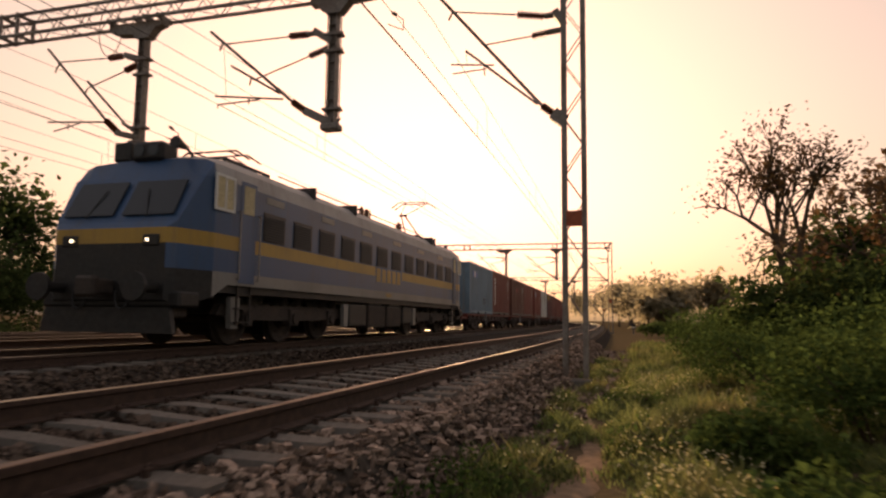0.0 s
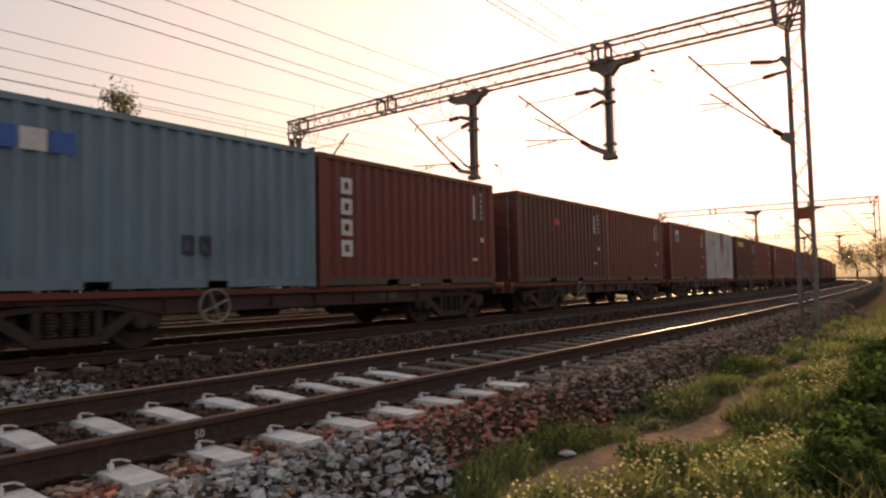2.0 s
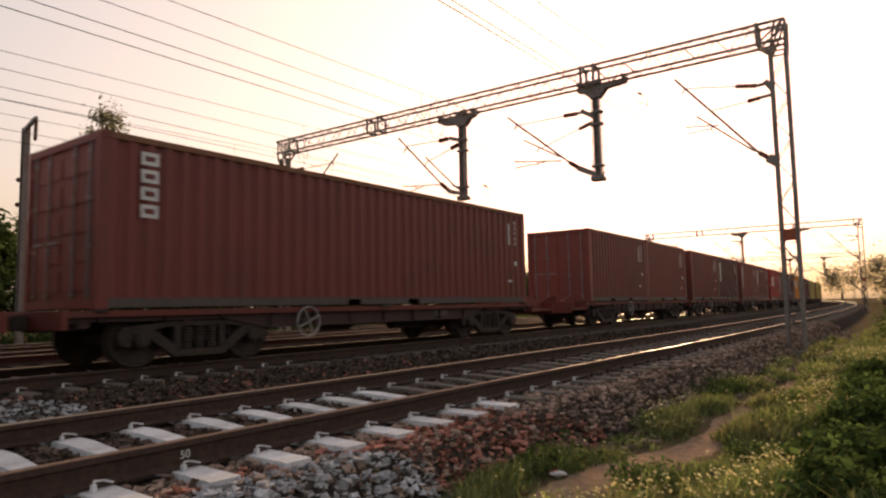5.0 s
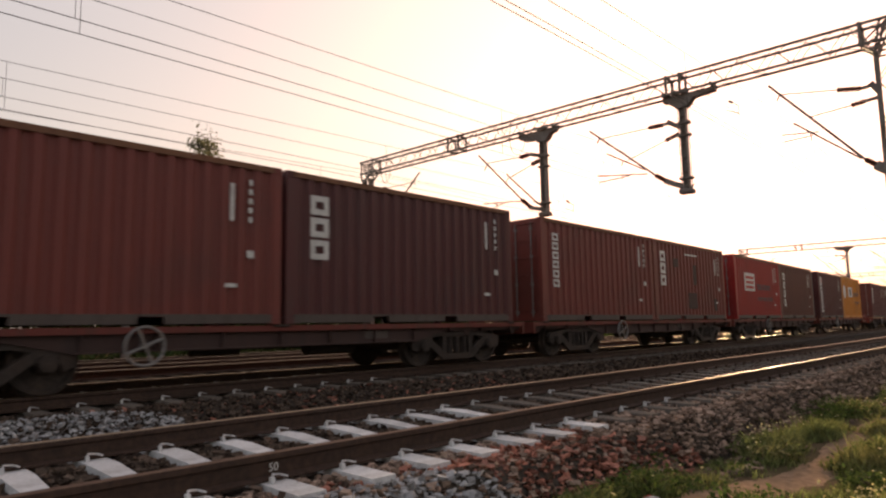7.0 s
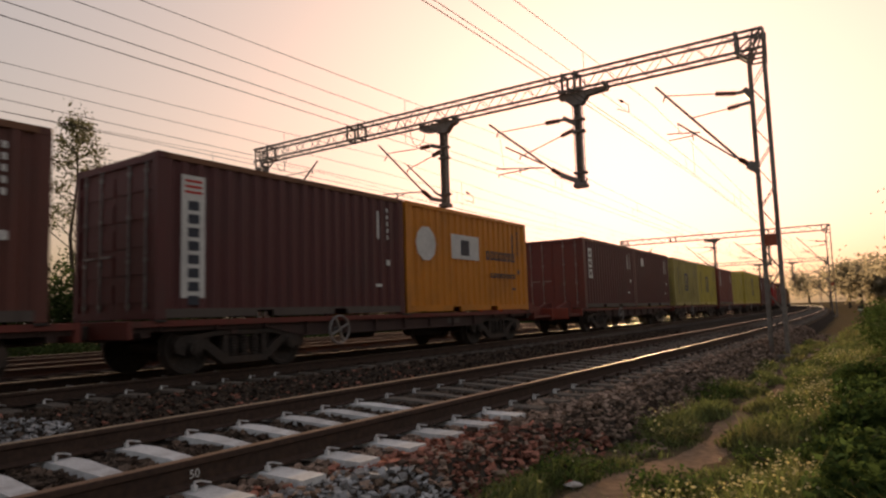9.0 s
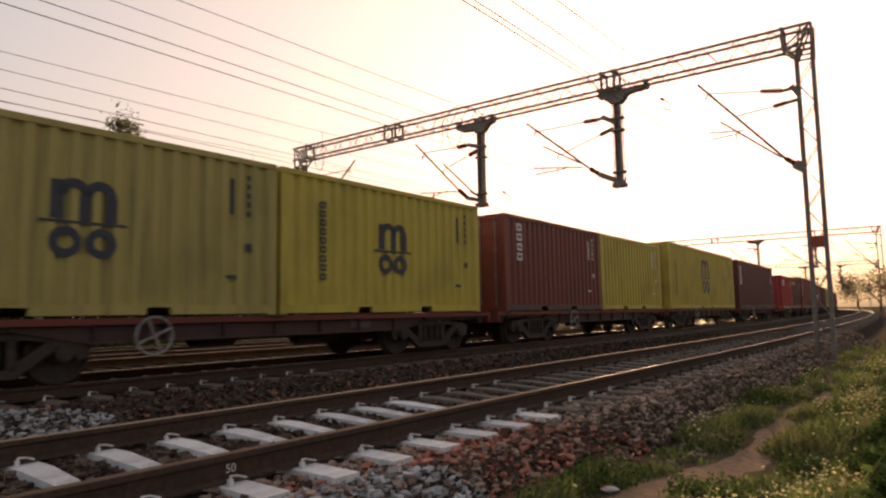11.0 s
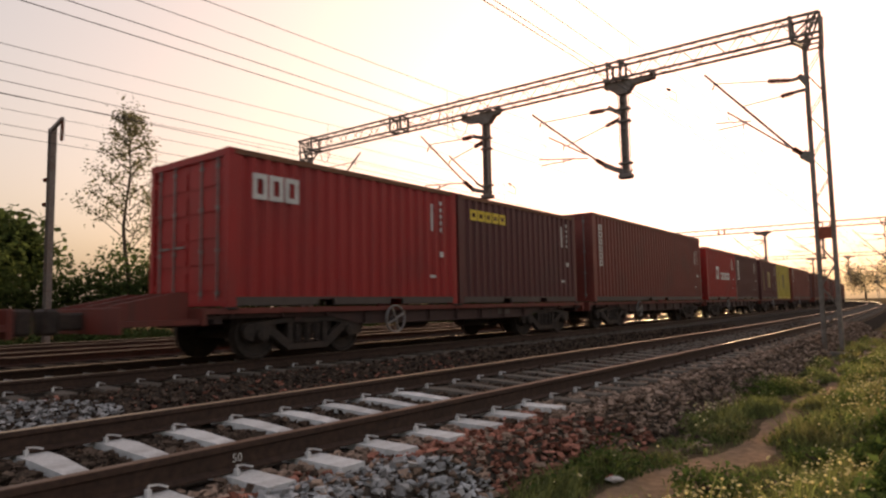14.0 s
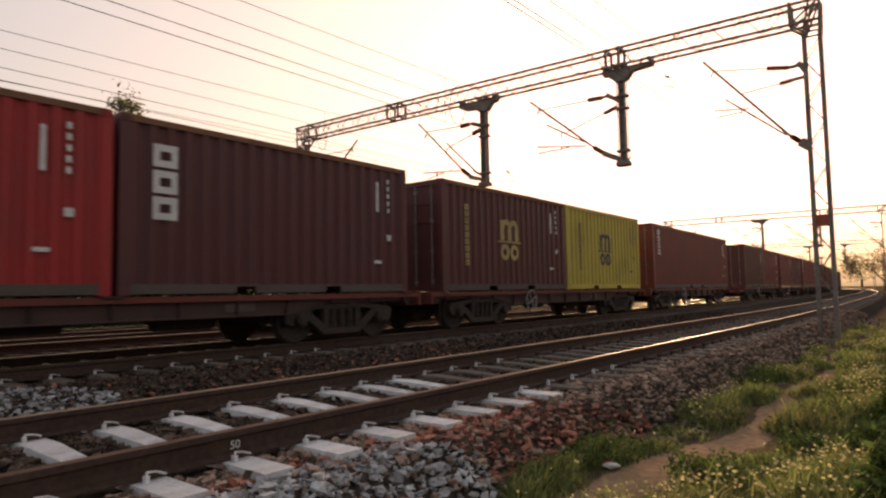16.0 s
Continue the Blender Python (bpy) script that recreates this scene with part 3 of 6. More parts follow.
def container(length, height, paint, doors=True):
    """An ISO container, its origin in the middle of its underside, doors towards -y."""
    c = new("shipping_container")
    hw, hl = CW / 2, length / 2
    wall = part("side_wall", corrugated(length, height), M[paint], c)
    wall.matrix_basis = pose(hw - 0.012, 0, 0)
    again(wall, -hw + 0.012, 0, 0, 180)
    bm = bmesh.new()
    box(bm, -hw + 0.05, hw - 0.05, -hl + 0.06, hl - 0.06, height - 0.05, height - 0.012)
    for i in range(int(length / 0.21)):
        y = -hl + 0.14 + i * 0.21
        box(bm, -hw + 0.09, hw - 0.09, y, y + 0.10, height - 0.013, height + 0.004)
    part("roof", bm, M[paint], c)
    for z0, z1, nm in ((0.0, 0.16, "bottom_rail"), (height - 0.10, height, "top_rail")):
        for s in (-1, 1):
            bm = bmesh.new()
            if nm == "bottom_rail":
                g = 0.95
                prism(bm, [(-hl + 0.17, 0.165), (-hl + 0.17, 0.025), (-g - 0.19, 0.025), (-g - 0.19, 0.13), (-g + 0.19, 0.13), (-g + 0.19, 0.025), (g - 0.19, 0.025), (g - 0.19, 0.13),
                           (g + 0.19, 0.13), (g + 0.19, 0.025), (hl - 0.17, 0.025), (hl - 0.17, 0.165)], 0, *sorted((s * hw, s * (hw - 0.06))))
            else:
                box(bm, s * hw - (0.06 if s > 0 else 0), s * hw + (0 if s > 0 else 0.06), -hl + 0.1, hl - 0.1, z0, z1 - 0.006)
            worn = paint in ("red", "maroon", "brown", "bright_red")
            part(nm, bm, M[paint if not worn else "rail_grime" if nm == "bottom_rail" else "rail_rust"], c, "" if not worn else "dusty grey-brown lower rail" if nm == "bottom_rail" else "rust-worn upper rail")
    for sx in (-1, 1):
        for sy in (-1, 1):
            bm = bmesh.new()
            x1, y1 = sx * hw, sy * hl
            xa, xb = sorted((x1, x1 - sx * 0.14))
            ya, yb = sorted((y1, y1 - sy * 0.16))
            box(bm, xa + 0.003, xb - 0.003, ya + 0.003, yb - 0.003, 0.118, height - 0.118)
            part("corner_post", bm, M[paint], c)
            for z0 in (0, height - 0.118):
                bm = bmesh.new()
                box(bm, min(x1, x1 - sx * 0.162), max(x1, x1 - sx * 0.162), min(y1, y1 - sy * 0.178), max(y1, y1 - sy * 0.178), z0, z0 + 0.118, 0.008)
                rod(bm, (x1 - sx * 0.01, y1 - sy * 0.09, z0 + 0.059), (x1 + sx * 0.002, y1 - sy * 0.09, z0 + 0.059), 0.032, 8)
                part("corner_casting", bm, M[paint], c)
    # far end wall
    bm = bmesh.new()
    zig = [(-hw + 0.13, hl - 0.085)]
    for i in range(9):
        x = -hw + 0.15 + i * 0.24
        zig += [(x, hl - 0.05), (x + 0.03, hl - 0.015), (x + 0.13, hl - 0.015), (x + 0.16, hl - 0.05)]
    zig += [(hw - 0.13, hl - 0.085)]
    prism(bm, zig, 2, 0.03, height - 0.03)
    part("end_wall", bm, M[paint], c)
    for s in (-1, 1):
        bm = bmesh.new()
        xa, xb = (0.006, hw - 0.14) if s > 0 else (-hw + 0.14, -0.006)
        box(bm, xa, xb, -hl + 0.05, -hl + 0.09, 0.15, height - 0.13)
        for k in range(5):
            z = 0.28 + k * (height - 0.6) / 4.6
            box(bm, xa + 0.05, xb - 0.05, -hl + 0.032, -hl + 0.052, z, z + (height - 0.6) / 6.6)
        door = part("door", bm, M[paint], c)
        for q in (0.30, 0.78):
            x = s * (0.12 + q)
            bm = bmesh.new()
            rod(bm, (x, -hl + 0.018, 0.10), (x, -hl + 0.018, height - 0.10), 0.017, 8)
            for z in (0.2, 0.9, 1.6, height - 0.3):
                box(bm, x - 0.045, x + 0.045, -hl + 0.004, -hl + 0.036, z, z + 0.06)
            box(bm, x - 0.02, x + 0.34 if s < 0 else x + 0.02, -hl + 0.002, -hl + 0.022, 1.02, 1.055)
            part("lock_rod", bm, M["steel_rod"], door, "dull galvanised lock rod")
        for k in range(4):
            bm = bmesh.new()
            z = 0.3 + k * (height - 0.75) / 3
            box(bm, s * (hw - 0.16) - 0.05, s * (hw - 0.16) + 0.05, -hl + 0.02, -hl + 0.05, z, z + 0.12, 0.01)
            part("hinge", bm, M[paint], door)
    for nm, z0, z1 in (("door_sill", 0.02, 0.15), ("door_header", height - 0.13, height - 0.01)):
        bm = bmesh.new()
        box(bm, -hw + 0.14, hw - 0.14, -hl + 0.005, -hl + 0.12, z0, z1)
        part(nm, bm, M[paint], c)
    return c


def mark(c, mat, y0, y1, z0, z1, name="marking", label=""):
    """A painted or stuck-on patch on the side that faces the path."""
    bm = bmesh.new()
    x = CW / 2 - 0.010
    box(bm, x, x + 0.004, y0, y1, z0, z1)
    return part(name, bm, M[mat], c, label)


def hollow(c, mat, y0, y1, z0, z1):
    """A plain open block the size of one painted letter."""
    t = min(y1 - y0, z1 - z0) * 0.30
    bm = bmesh.new()
    x = CW / 2 - 0.010
    for q in ((y0, y0 + t, z0, z1), (y1 - t, y1, z0, z1), (y0 + t, y1 - t, z0, z0 + t), (y0 + t, y1 - t, z1 - t, z1)):
        box(bm, x, x + 0.004, *q)
    return part("lettering_bar", bm, M[mat], c)


def letter_bars(c, mat, y0, y1, z0, z1, n, vertical=True, gap=0.25):
    """A row or column of plain blocks the size of painted letters."""
    for i in range(n):
        if vertical:
            d = (z1 - z0) / n
            hollow(c, mat, y0, y1, z1 - (i + 1) * d + d * gap / 2, z1 - i * d - d * gap / 2)
        else:
            d = (y1 - y0) / n
            hollow(c, mat, y0 + i * d + d * gap / 2, y0 + (i + 1) * d - d * gap / 2, z0, z1)


def arc(bm, y, z, r0, r1, a0, a1, n=14):
    """A flat ring sector on the side that faces the path, angles in degrees."""
    x = CW / 2 - 0.010
    rows = []
    for i in range(n + 1):
        a = radians(a0 + (a1 - a0) * i / n)
        rows.append([bm.verts.new((xx, y + r * math.cos(a), z + r * math.sin(a))) for xx in (x, x + 0.004) for r in (r0, r1)])
    for p, q in zip(rows, rows[1:]):
        for k, m in ((0, 1), (1, 3), (3, 2), (2, 0)):
            bm.faces.new((p[k], p[m], q[m], q[k]))
    bm.faces.new([rows[0][k] for k in (0, 1, 3, 2)])
    bm.faces.new([rows[-1][k] for k in (0, 2, 3, 1)])


def arch_sign(c, mat, y, z, w):
    """A sign of two joined arches over a thin line and two rings; y: its left end, z: its top, w: its width."""
    x, k = CW / 2 - 0.010, w / 1.80
    bm = bmesh.new()
    for a, b in ((0.20, 0.48), (0.78, 1.02), (1.32, 1.58)):
        box(bm, x, x + 0.004, y + a * k, y + b * k, z - 0.82 * k, z - (0.0 if a < 0.3 else 0.30) * k)
    for m in (0.63, 1.17):
        arc(bm, y + (m + 0.03) * k, z - 0.30 * k, 0.15 * k, 0.36 * k, 0, 180)
    part("sign_arches", bm, M[mat], c)
    bm = bmesh.new()
    box(bm, x, x + 0.004, y, y + 1.80 * k, z - 0.90 * k, z - 0.84 * k)
    part("sign_line", bm, M[mat], c)
    bm = bmesh.new()
    arc(bm, y + 0.52 * k, z - 1.29 * k, 0.15 * k, 0.33 * k, 0, 359.9, 20)
    part("sign_ring", bm, M[mat], c)
    bm = bmesh.new()
    arc(bm, y + 1.25 * k, z - 1.29 * k, 0.15 * k, 0.33 * k, 0, 359.9, 20)
    part("sign_ring", bm, M[mat], c)


def data_marks(c, L, H, mat="mark_white"):
    """Small stencilled data columns near the far end of the side."""
    for k in range(5):
        mark(c, mat, L / 2 - 0.60, L / 2 - 0.54, 2.22 - k * 0.15, 2.31 - k * 0.15, "stencil_bar")
    mark(c, mat, L / 2 - 0.92, L / 2 - 0.85, 1.62, 2.22, "stencil_bar")
    mark(c, mat, L / 2 - 0.62, L / 2 - 0.50, 1.05, 1.17, "stencil_bar")
    mark(c, mat, L / 2 - 0.98, L / 2 - 0.78, 0.58, 0.64, "stencil_bar")


H86, HTALL = 2.591, 2.896
MASTERS = {}


def get_container(L, H, paint, m):
    key = (L, H, paint)
    if key not in MASTERS:
        MASTERS[key] = container(L, H, paint)
        MASTERS[key].matrix_basis = m
        return MASTERS[key]
    return copy_thing(MASTERS[key], m)


# ---------------------------------------------------------------- wagons
DECK = 0.88                           # top of the wagon's load points above the rail
WHEEL_R = 0.42


WHEEL_MESH = {}


def wheelset(parent, y, radius=WHEEL_R):
    """Two wheels and their axle, each a part of the bogie."""
    if radius not in WHEEL_MESH:
        bm = bmesh.new()
        lathe(bm, [(-0.09, radius + 0.03), (-0.065, radius + 0.03), (-0.055, radius), (0.055, radius - 0.008), (0.06, radius * 0.86), (0.02, radius * 0.80), (0.0, radius * 0.40), (0.05, 0.13), (0.10, 0.12), (0.10, 0.05)], 28)
        for k in range(3):
            a = 2 * math.pi * k / 3
            rod(bm, (0.0, radius * 0.6 * math.cos(a), radius * 0.6 * math.sin(a)), (0.035, radius * 0.6 * math.cos(a), radius * 0.6 * math.sin(a)), 0.03, 6)
        ax = bmesh.new()
        lathe(ax, [(-1.0, 0.07), (-0.7, 0.07), (-0.6, 0.085), (0.6, 0.085), (0.7, 0.07), (1.0, 0.07)], 12)
        WHEEL_MESH[radius] = (mesh_of("wheel", bm, M["bogie"]), mesh_of("axle", ax, M["bogie"]))
    wheel, axle = WHEEL_MESH[radius]
    o = part("axle", axle, None, parent)
    o.matrix_basis = pose(0, y, radius)
    for s in (-1, 1):
        w = part("wheel", wheel, None, parent)
        w.matrix_basis = pose(s * HALF, y, radius, 0, 0, 0 if s > 0 else 180)


_sp = bmesh.new()
lathe(_sp, [(k * 0.024, 0.085 if k % 2 else 0.06) for k in range(15)], 10, 2)
SPRING = mesh_of("spring", _sp, M["bogie"])


def bogie(parent, y):
    b = new("bogie")
    b.parent = parent
    me_holder = bmesh.new()
    box(me_holder, -1.0, 1.0, -0.19, 0.19, 0.36, 0.55, 0.02)
    box(me_holder, -0.3, 0.3, -0.28, 0.28, 0.50, 0.555)
    bo = mesh_of("bogie", me_holder, M["bogie"])
    bpy.data.objects.remove(b)
    b = new("bogie", bo)
    b.parent = parent
    b.matrix_basis = pose(0, y, 0)
    for s in (-1, 1):
        bm = bmesh.new()
        x0, x1 = s * 1.02 - 0.06, s * 1.02 + 0.06
        prism(bm, [(-1.36, 0.50), (-1.30, 0.60), (-0.55, 0.68), (0.55, 0.68), (1.30, 0.60), (1.36, 0.50), (1.32, 0.36), (1.18, 0.30), (1.12, 0.50), (0.60, 0.60), (-0.60, 0.60), (-1.12, 0.50), (-1.18, 0.30), (-1.32, 0.36)], 0, x0, x1)
        prism(bm, [(-0.98, 0.52), (-0.80, 0.56), (-0.34, 0.24), (0.34, 0.24), (0.80, 0.56), (0.98, 0.52), (0.45, 0.13), (-0.45, 0.13)], 0, x0, x1)
        for q in (-1, 1):
            box(bm, x0, x1, q * 0.40 - 0.05, q * 0.40 + 0.05, 0.22, 0.62)
            rod(bm, (s * 0.98, q * 1.0, 0.42), (s * 1.15, q * 1.0, 0.42), 0.115, 12)
            rod(bm, (s * 1.15, q * 1.0, 0.42), (s * 1.17, q * 1.0, 0.42), 0.07, 8)
            box(bm, x0 - 0.01, x1 + 0.01, q * 1.0 - 0.14, q * 1.0 + 0.14, 0.50, 0.60)
        part("side_frame", bm, M["bogie"], b)
        for q in (-0.22, 0.0, 0.22):
            sp = part("spring", SPRING, None, b)
            sp.matrix_basis = pose(s * 1.02, q, 0.245)
    for q in (-1, 1):
        wheelset(b, q * 1.0)
    return b


def wagon():
    """A low skeletal container flat, 13.5 m from end to end, origin at rail level."""
    w = new("container_wagon")
    L = 12.9
    bm = bmesh.new()
    prism(bm, [(-0.30, 0.56), (0.30, 0.56), (0.30, 0.60), (0.10, 0.60), (0.10, 0.81), (0.30, 0.81), (0.30, 0.85), (-0.30, 0.85), (-0.30, 0.81), (-0.10, 0.81), (-0.10, 0.60), (-0.30, 0.60)], 1, -L / 2, L / 2)
    part("centre_sill", bm, M["dark_maroon"], w)
    for s in (-1, 1):
        bm = bmesh.new()
        x = s * 1.10
        prism(bm, [(-L / 2, 0.70), (-3.9, 0.70), (-3.1, 0.53), (3.1, 0.53), (3.9, 0.70), (L / 2, 0.70), (L / 2, 0.86), (-L / 2, 0.86)], 0, x - 0.012, x + 0.012)
        prism(bm, [(-3.1, 0.52), (3.1, 0.52), (3.1, 0.54), (-3.1, 0.54)], 0, x - 0.09, x + 0.09)
        for k in range(-6, 7):
            box(bm, x - 0.08, x + 0.08, k - 0.008, k + 0.008, 0.70 if abs(k) > 3 else 0.54, 0.774)
        part("side_sill", bm, M["dark_maroon"], w, "dark maroon side sill")
        bm = bmesh.new()
        prism(bm, [(-L / 2, 0.775), (L / 2, 0.775), (L / 2, 0.868), (-L / 2, 0.868)], 0, x - 0.09, x + 0.09)
        part("side_flange", bm, M["wagon"], w, "rusty red upper flange")
    for y in (-6.2, -4.6, -3.0, -1.0, 1.0, 3.0, 4.6, 6.2):
        bm = bmesh.new()
        box(bm, -1.10, 1.10, y - 0.07, y + 0.07, 0.62, 0.845)
        part("cross_bearer", bm, M["dark_maroon"], w)
    for y in (-6.02, -0.06, 0.06, 6.02):
        for s in (-1, 1):
            bm = bmesh.new()
            box(bm, s * 1.13 - 0.10, s * 1.13 + 0.10, y - 0.09, y + 0.09, 0.84, DECK - 0.003, 0.01)
            part("load_point", bm, M["bogie"], w)
    for s in (-1, 1):
        bogie(w, s * 4.35)
        bm = bmesh.new()
        box(bm, -1.2, 1.2, s * (L / 2 + 0.04) - 0.04, s * (L / 2 + 0.04) + 0.04, 0.60, 0.872, 0.01)
        part("headstock", bm, M["wagon"], w)
        bm = bmesh.new()
        ya, yb = sorted((s * (L / 2 + 0.08), s * (L / 2 + 0.30)))
        box(bm, -0.13, 0.13, ya, yb, 0.60, 0.82, 0.02)
        part("drawbar", bm, M["bogie"], w)
    # hand brake wheel with spokes on the side that faces the path
    bm = bmesh.new()
    n, r = 20, 0.27
    pts = [(1.24, r * math.cos(2 * math.pi * i / n), r * math.sin(2 * math.pi * i / n)) for i in range(n)]
    for a, b in zip(pts, pts[1:] + pts[:1]):
        rod(bm, a, b, 0.022, 6)
    for i in range(4):
        a = math.pi * i / 4 * 2 + 0.4
        rod(bm, (1.24, 0, 0), (1.24, r * math.cos(a), r * math.sin(a)), 0.024, 6)
    rod(bm, (0.9, 0, 0), (1.27, 0, 0), 0.045, 8)
    hw = part("brake_wheel", bm, M["steel_rod"], w, "spoked grey hand brake wheel")
    hw.matrix_basis = pose(0, -2.2, 0.60)
    bm = bmesh.new()
    rod(bm, (0.55, 0.9, 0.50), (0.55, 1.9, 0.50), 0.17, 14)
    part("air_tank", bm, M["bogie"], w)
    bm = bmesh.new()
    rod(bm, (0.5, -1.2, 0.50), (0.5, -0.4, 0.50), 0.12, 12)
    rod(bm, (0.5, -0.4, 0.50), (0.45, 3.0, 0.48), 0.025, 6)
    part("brake_cylinder", bm, M["bogie"], w)
    bm = bmesh.new()
    box(bm, 1.115, 1.122, 1.8, 2.35, 0.60, 0.74)
    part("data_plate", bm, M["rail_grime"], w, "pale stencilled data panel")
    return w


# ---------------------------------------------------------------- locomotive
LOCO_FRONT, LOCO_REAR = 15.3, 35.04


def locomotive():
    """A double-cab electric locomotive; its front is at y = 0 and the rail at z = 0."""
    lo = new("electric_locomotive")
    L = LOCO_REAR - LOCO_FRONT
    W = 1.525
    levels = [1.17, 1.40, 1.83, 2.10, 3.12, 3.40]

    def ring(bm, y, w, top, low):
        """A cross section: bands of the side, then a curved roof."""
        zs = [min(max(z, low), top) for z in levels]
        zs[0] = low
        side = [(w, z) for z in zs]
        side[5] = (w - 0.06, zs[5])
        crown = max(top - zs[5], 0.0)
        roof = [(w - 0.24, zs[5] + crown * 0.55), (w * 0.45, zs[5] + crown * 0.92)]
        pts = side + roof
        full = pts + [(-x, z) for x, z in pts[::-1]]
        return [bm.verts.new((x, y, z)) for x, z in full]

    bm = bmesh.new()
    stations = [(0.0, 1.16, 2.10, 0.85), (0.10, 1.30, 2.22, 0.80), (0.62, 1.44, 3.14, 0.85), (0.86, 1.50, 3.54, 0.92), (1.30, W, 3.70, 1.17), (1.9, W, 3.72, 1.17)]
    full = stations + [(y, W, 3.72, 1.17) for y in (4.0, 8.0, 12.0, 15.5)] + [(L - y, w, t, z) for y, w, t, z in stations[::-1]]
    rings = [ring(bm, *s) for s in full]
    n = len(rings[0])
    band = {0: 2, 1: 0, 2: 1, 3: 0, 4: 3, 5: 3, 6: 3, 7: 3}
    for k, (a, b) in enumerate(zip(rings, rings[1:])):
        nose = k < 3 or k > len(rings) - 5
        for i in range(n - 1):
            j = i if i < n // 2 else n - 2 - i
            vs = []
            for v in (a[i], a[i + 1], b[i + 1], b[i]):
                if not any((v.co - o.co).length < 1e-5 for o in vs):
                    vs.append(v)
            if len(vs) > 2:
                f = bm.faces.new(vs)
                f.material_index = 4 if nose and j == 0 else 0 if nose and j > 3 else band.get(j, 3)
        bm.faces.new((a[0], b[0], b[n - 1], a[n - 1])).material_index = 4
    for r in (rings[0], rings[-1]):
        for i in range(n // 2 - 1):
            f = bm.faces.new((r[i], r[i + 1], r[n - 2 - i], r[n - 1 - i])) if (r[i].co - r[i + 1].co).length > 1e-5 else None
            if f:
                f.material_index = {0: 4, 1: 4}.get(i, band.get(i, 0))
    bmesh.ops.remove_doubles(bm, verts=bm.verts, dist=1e-5)
    part("body", bm, [M["loco_blue"], M["loco_yellow"], M["loco_grey"], M["loco_roof"], M["black"]], lo)
    # machine-room louvres
    p0 = 17.75 - LOCO_FRONT
    for side in (1, -1):
        for k in range(12):
            y = p0 + k * 1.27
            bm = bmesh.new()
            xo = side * W
            box(bm, min(xo - 0.02 * side, xo + 0.012 * side), max(xo - 0.02 * side, xo + 0.012 * side), y, y + 0.89, 2.13, 2.73)
            for q in range(10):
                z = 2.165 + q * 0.054
                prism(bm, [(xo + side * 0.012, z), (xo + side * 0.034, z - 0.012), (xo + side * 0.034, z), (xo + side * 0.012, z + 0.028)], 1, y + 0.04, y + 0.85)
            part("louvre", bm, M["louvre"], lo, "dark slatted louvre panel")
            if k % 2 == 0:
                bm = bmesh.new()
                box(bm, min(xo, xo + 0.010 * side), max(xo, xo + 0.010 * side), y + 0.10, y + 0.82, 2.92, 3.06, 0.004)
                part("upper_vent", bm, M["loco_grey"], lo, "dusty grey upper vent")
        for d0, sgn in ((0.0, 1), (L, -1)):
            def yy(a):
                return d0 + sgn * a
            # the panes' pale colour is a painted reflection
            for nm, a, b, z0, z1, mt, lb in (("cab_door", 1.62, 2.18, 1.22, 3.22, "loco_blue", ""), ("door_window", 1.72, 2.08, 2.58, 3.14, "cream", "door window with a pale reflection in its colour"),
                                             ("cab_window", 0.84, 1.36, 2.58, 3.16, "cream", "cab side window with white rim")):
                bm = bmesh.new()
                t = 0.012 if nm == "cab_door" else 0.02
                ya, yb = sorted((yy(a), yy(b)))
                xo = side * (W if nm != "cab_window" else W - 0.005)
                box(bm, min(xo, xo + t * side), max(xo, xo + t * side), ya, yb, z0, z1, 0.006)
                pt = part(nm, bm, M[mt], lo, lb)
                if nm == "cab_window":
                    bm = bmesh.new()
                    for q in ((ya - 0.05, ya, z0 - 0.05, z1 + 0.05), (yb, yb + 0.05, z0 - 0.05, z1 + 0.05), (ya, yb, z1, z1 + 0.05), (ya, yb, z0 - 0.05, z0), ((ya + yb) / 2 - 0.02, (ya + yb) / 2 + 0.02, z0, z1)):
                        box(bm, min(xo, xo + 0.03 * side), max(xo, xo + 0.03 * side), *q)
                    part("window_frame", bm, M["mark_white"], pt, "white window frame")
            for a in (1.56, 2.26):
                bm = bmesh.new()
                rod(bm, (side * (W + 0.06), yy(a), 1.3), (side * (W + 0.06), yy(a), 2.6), 0.017, 6)
                for z in (1.3, 2.6):
                    rod(bm, (side * W, yy(a), z), (side * (W + 0.06), yy(a), z), 0.014, 6)
                part("handrail", bm, M["steel_rod"], lo)
            bm = bmesh.new()
            for z in (0.45, 0.72, 0.98):
                box(bm, min(side * 1.28, side * 1.5), max(side * 1.28, side * 1.5), min(yy(1.68), yy(2.13)), max(yy(1.68), yy(2.13)), z, z + 0.03)
            for a in (1.68, 2.13):
                box(bm, min(side * 1.47, side * 1.5), max(side * 1.47, side * 1.5), yy(a) - 0.02, yy(a) + 0.02, 0.42, 1.2)
            part("step_ladder", bm, M["black"], lo)
    # running number, shown as plain bars
    bm = bmesh.new()
    box(bm, W, W + 0.004, 24.03 - LOCO_FRONT, 26.38 - LOCO_FRONT, 1.62, 2.12)
    part("number_panel", bm, M["loco_blue"], lo)
    for k in range(5):
        y = 24.12 - LOCO_FRONT + k * 0.445
        bm = bmesh.new()
        box(bm, W + 0.004, W + 0.010, y, y + 0.30, 1.67, 2.07, 0.002)
        part("number_bar", bm, M["loco_yellow"], lo, "plain yellow number block")
    bm = bmesh.new()
    box(bm, W, W + 0.006, 24.95 - LOCO_FRONT, 25.4 - LOCO_FRONT, 1.24, 1.34)
    part("builder_plate", bm, M["loco_yellow"], lo, "small yellow plate")
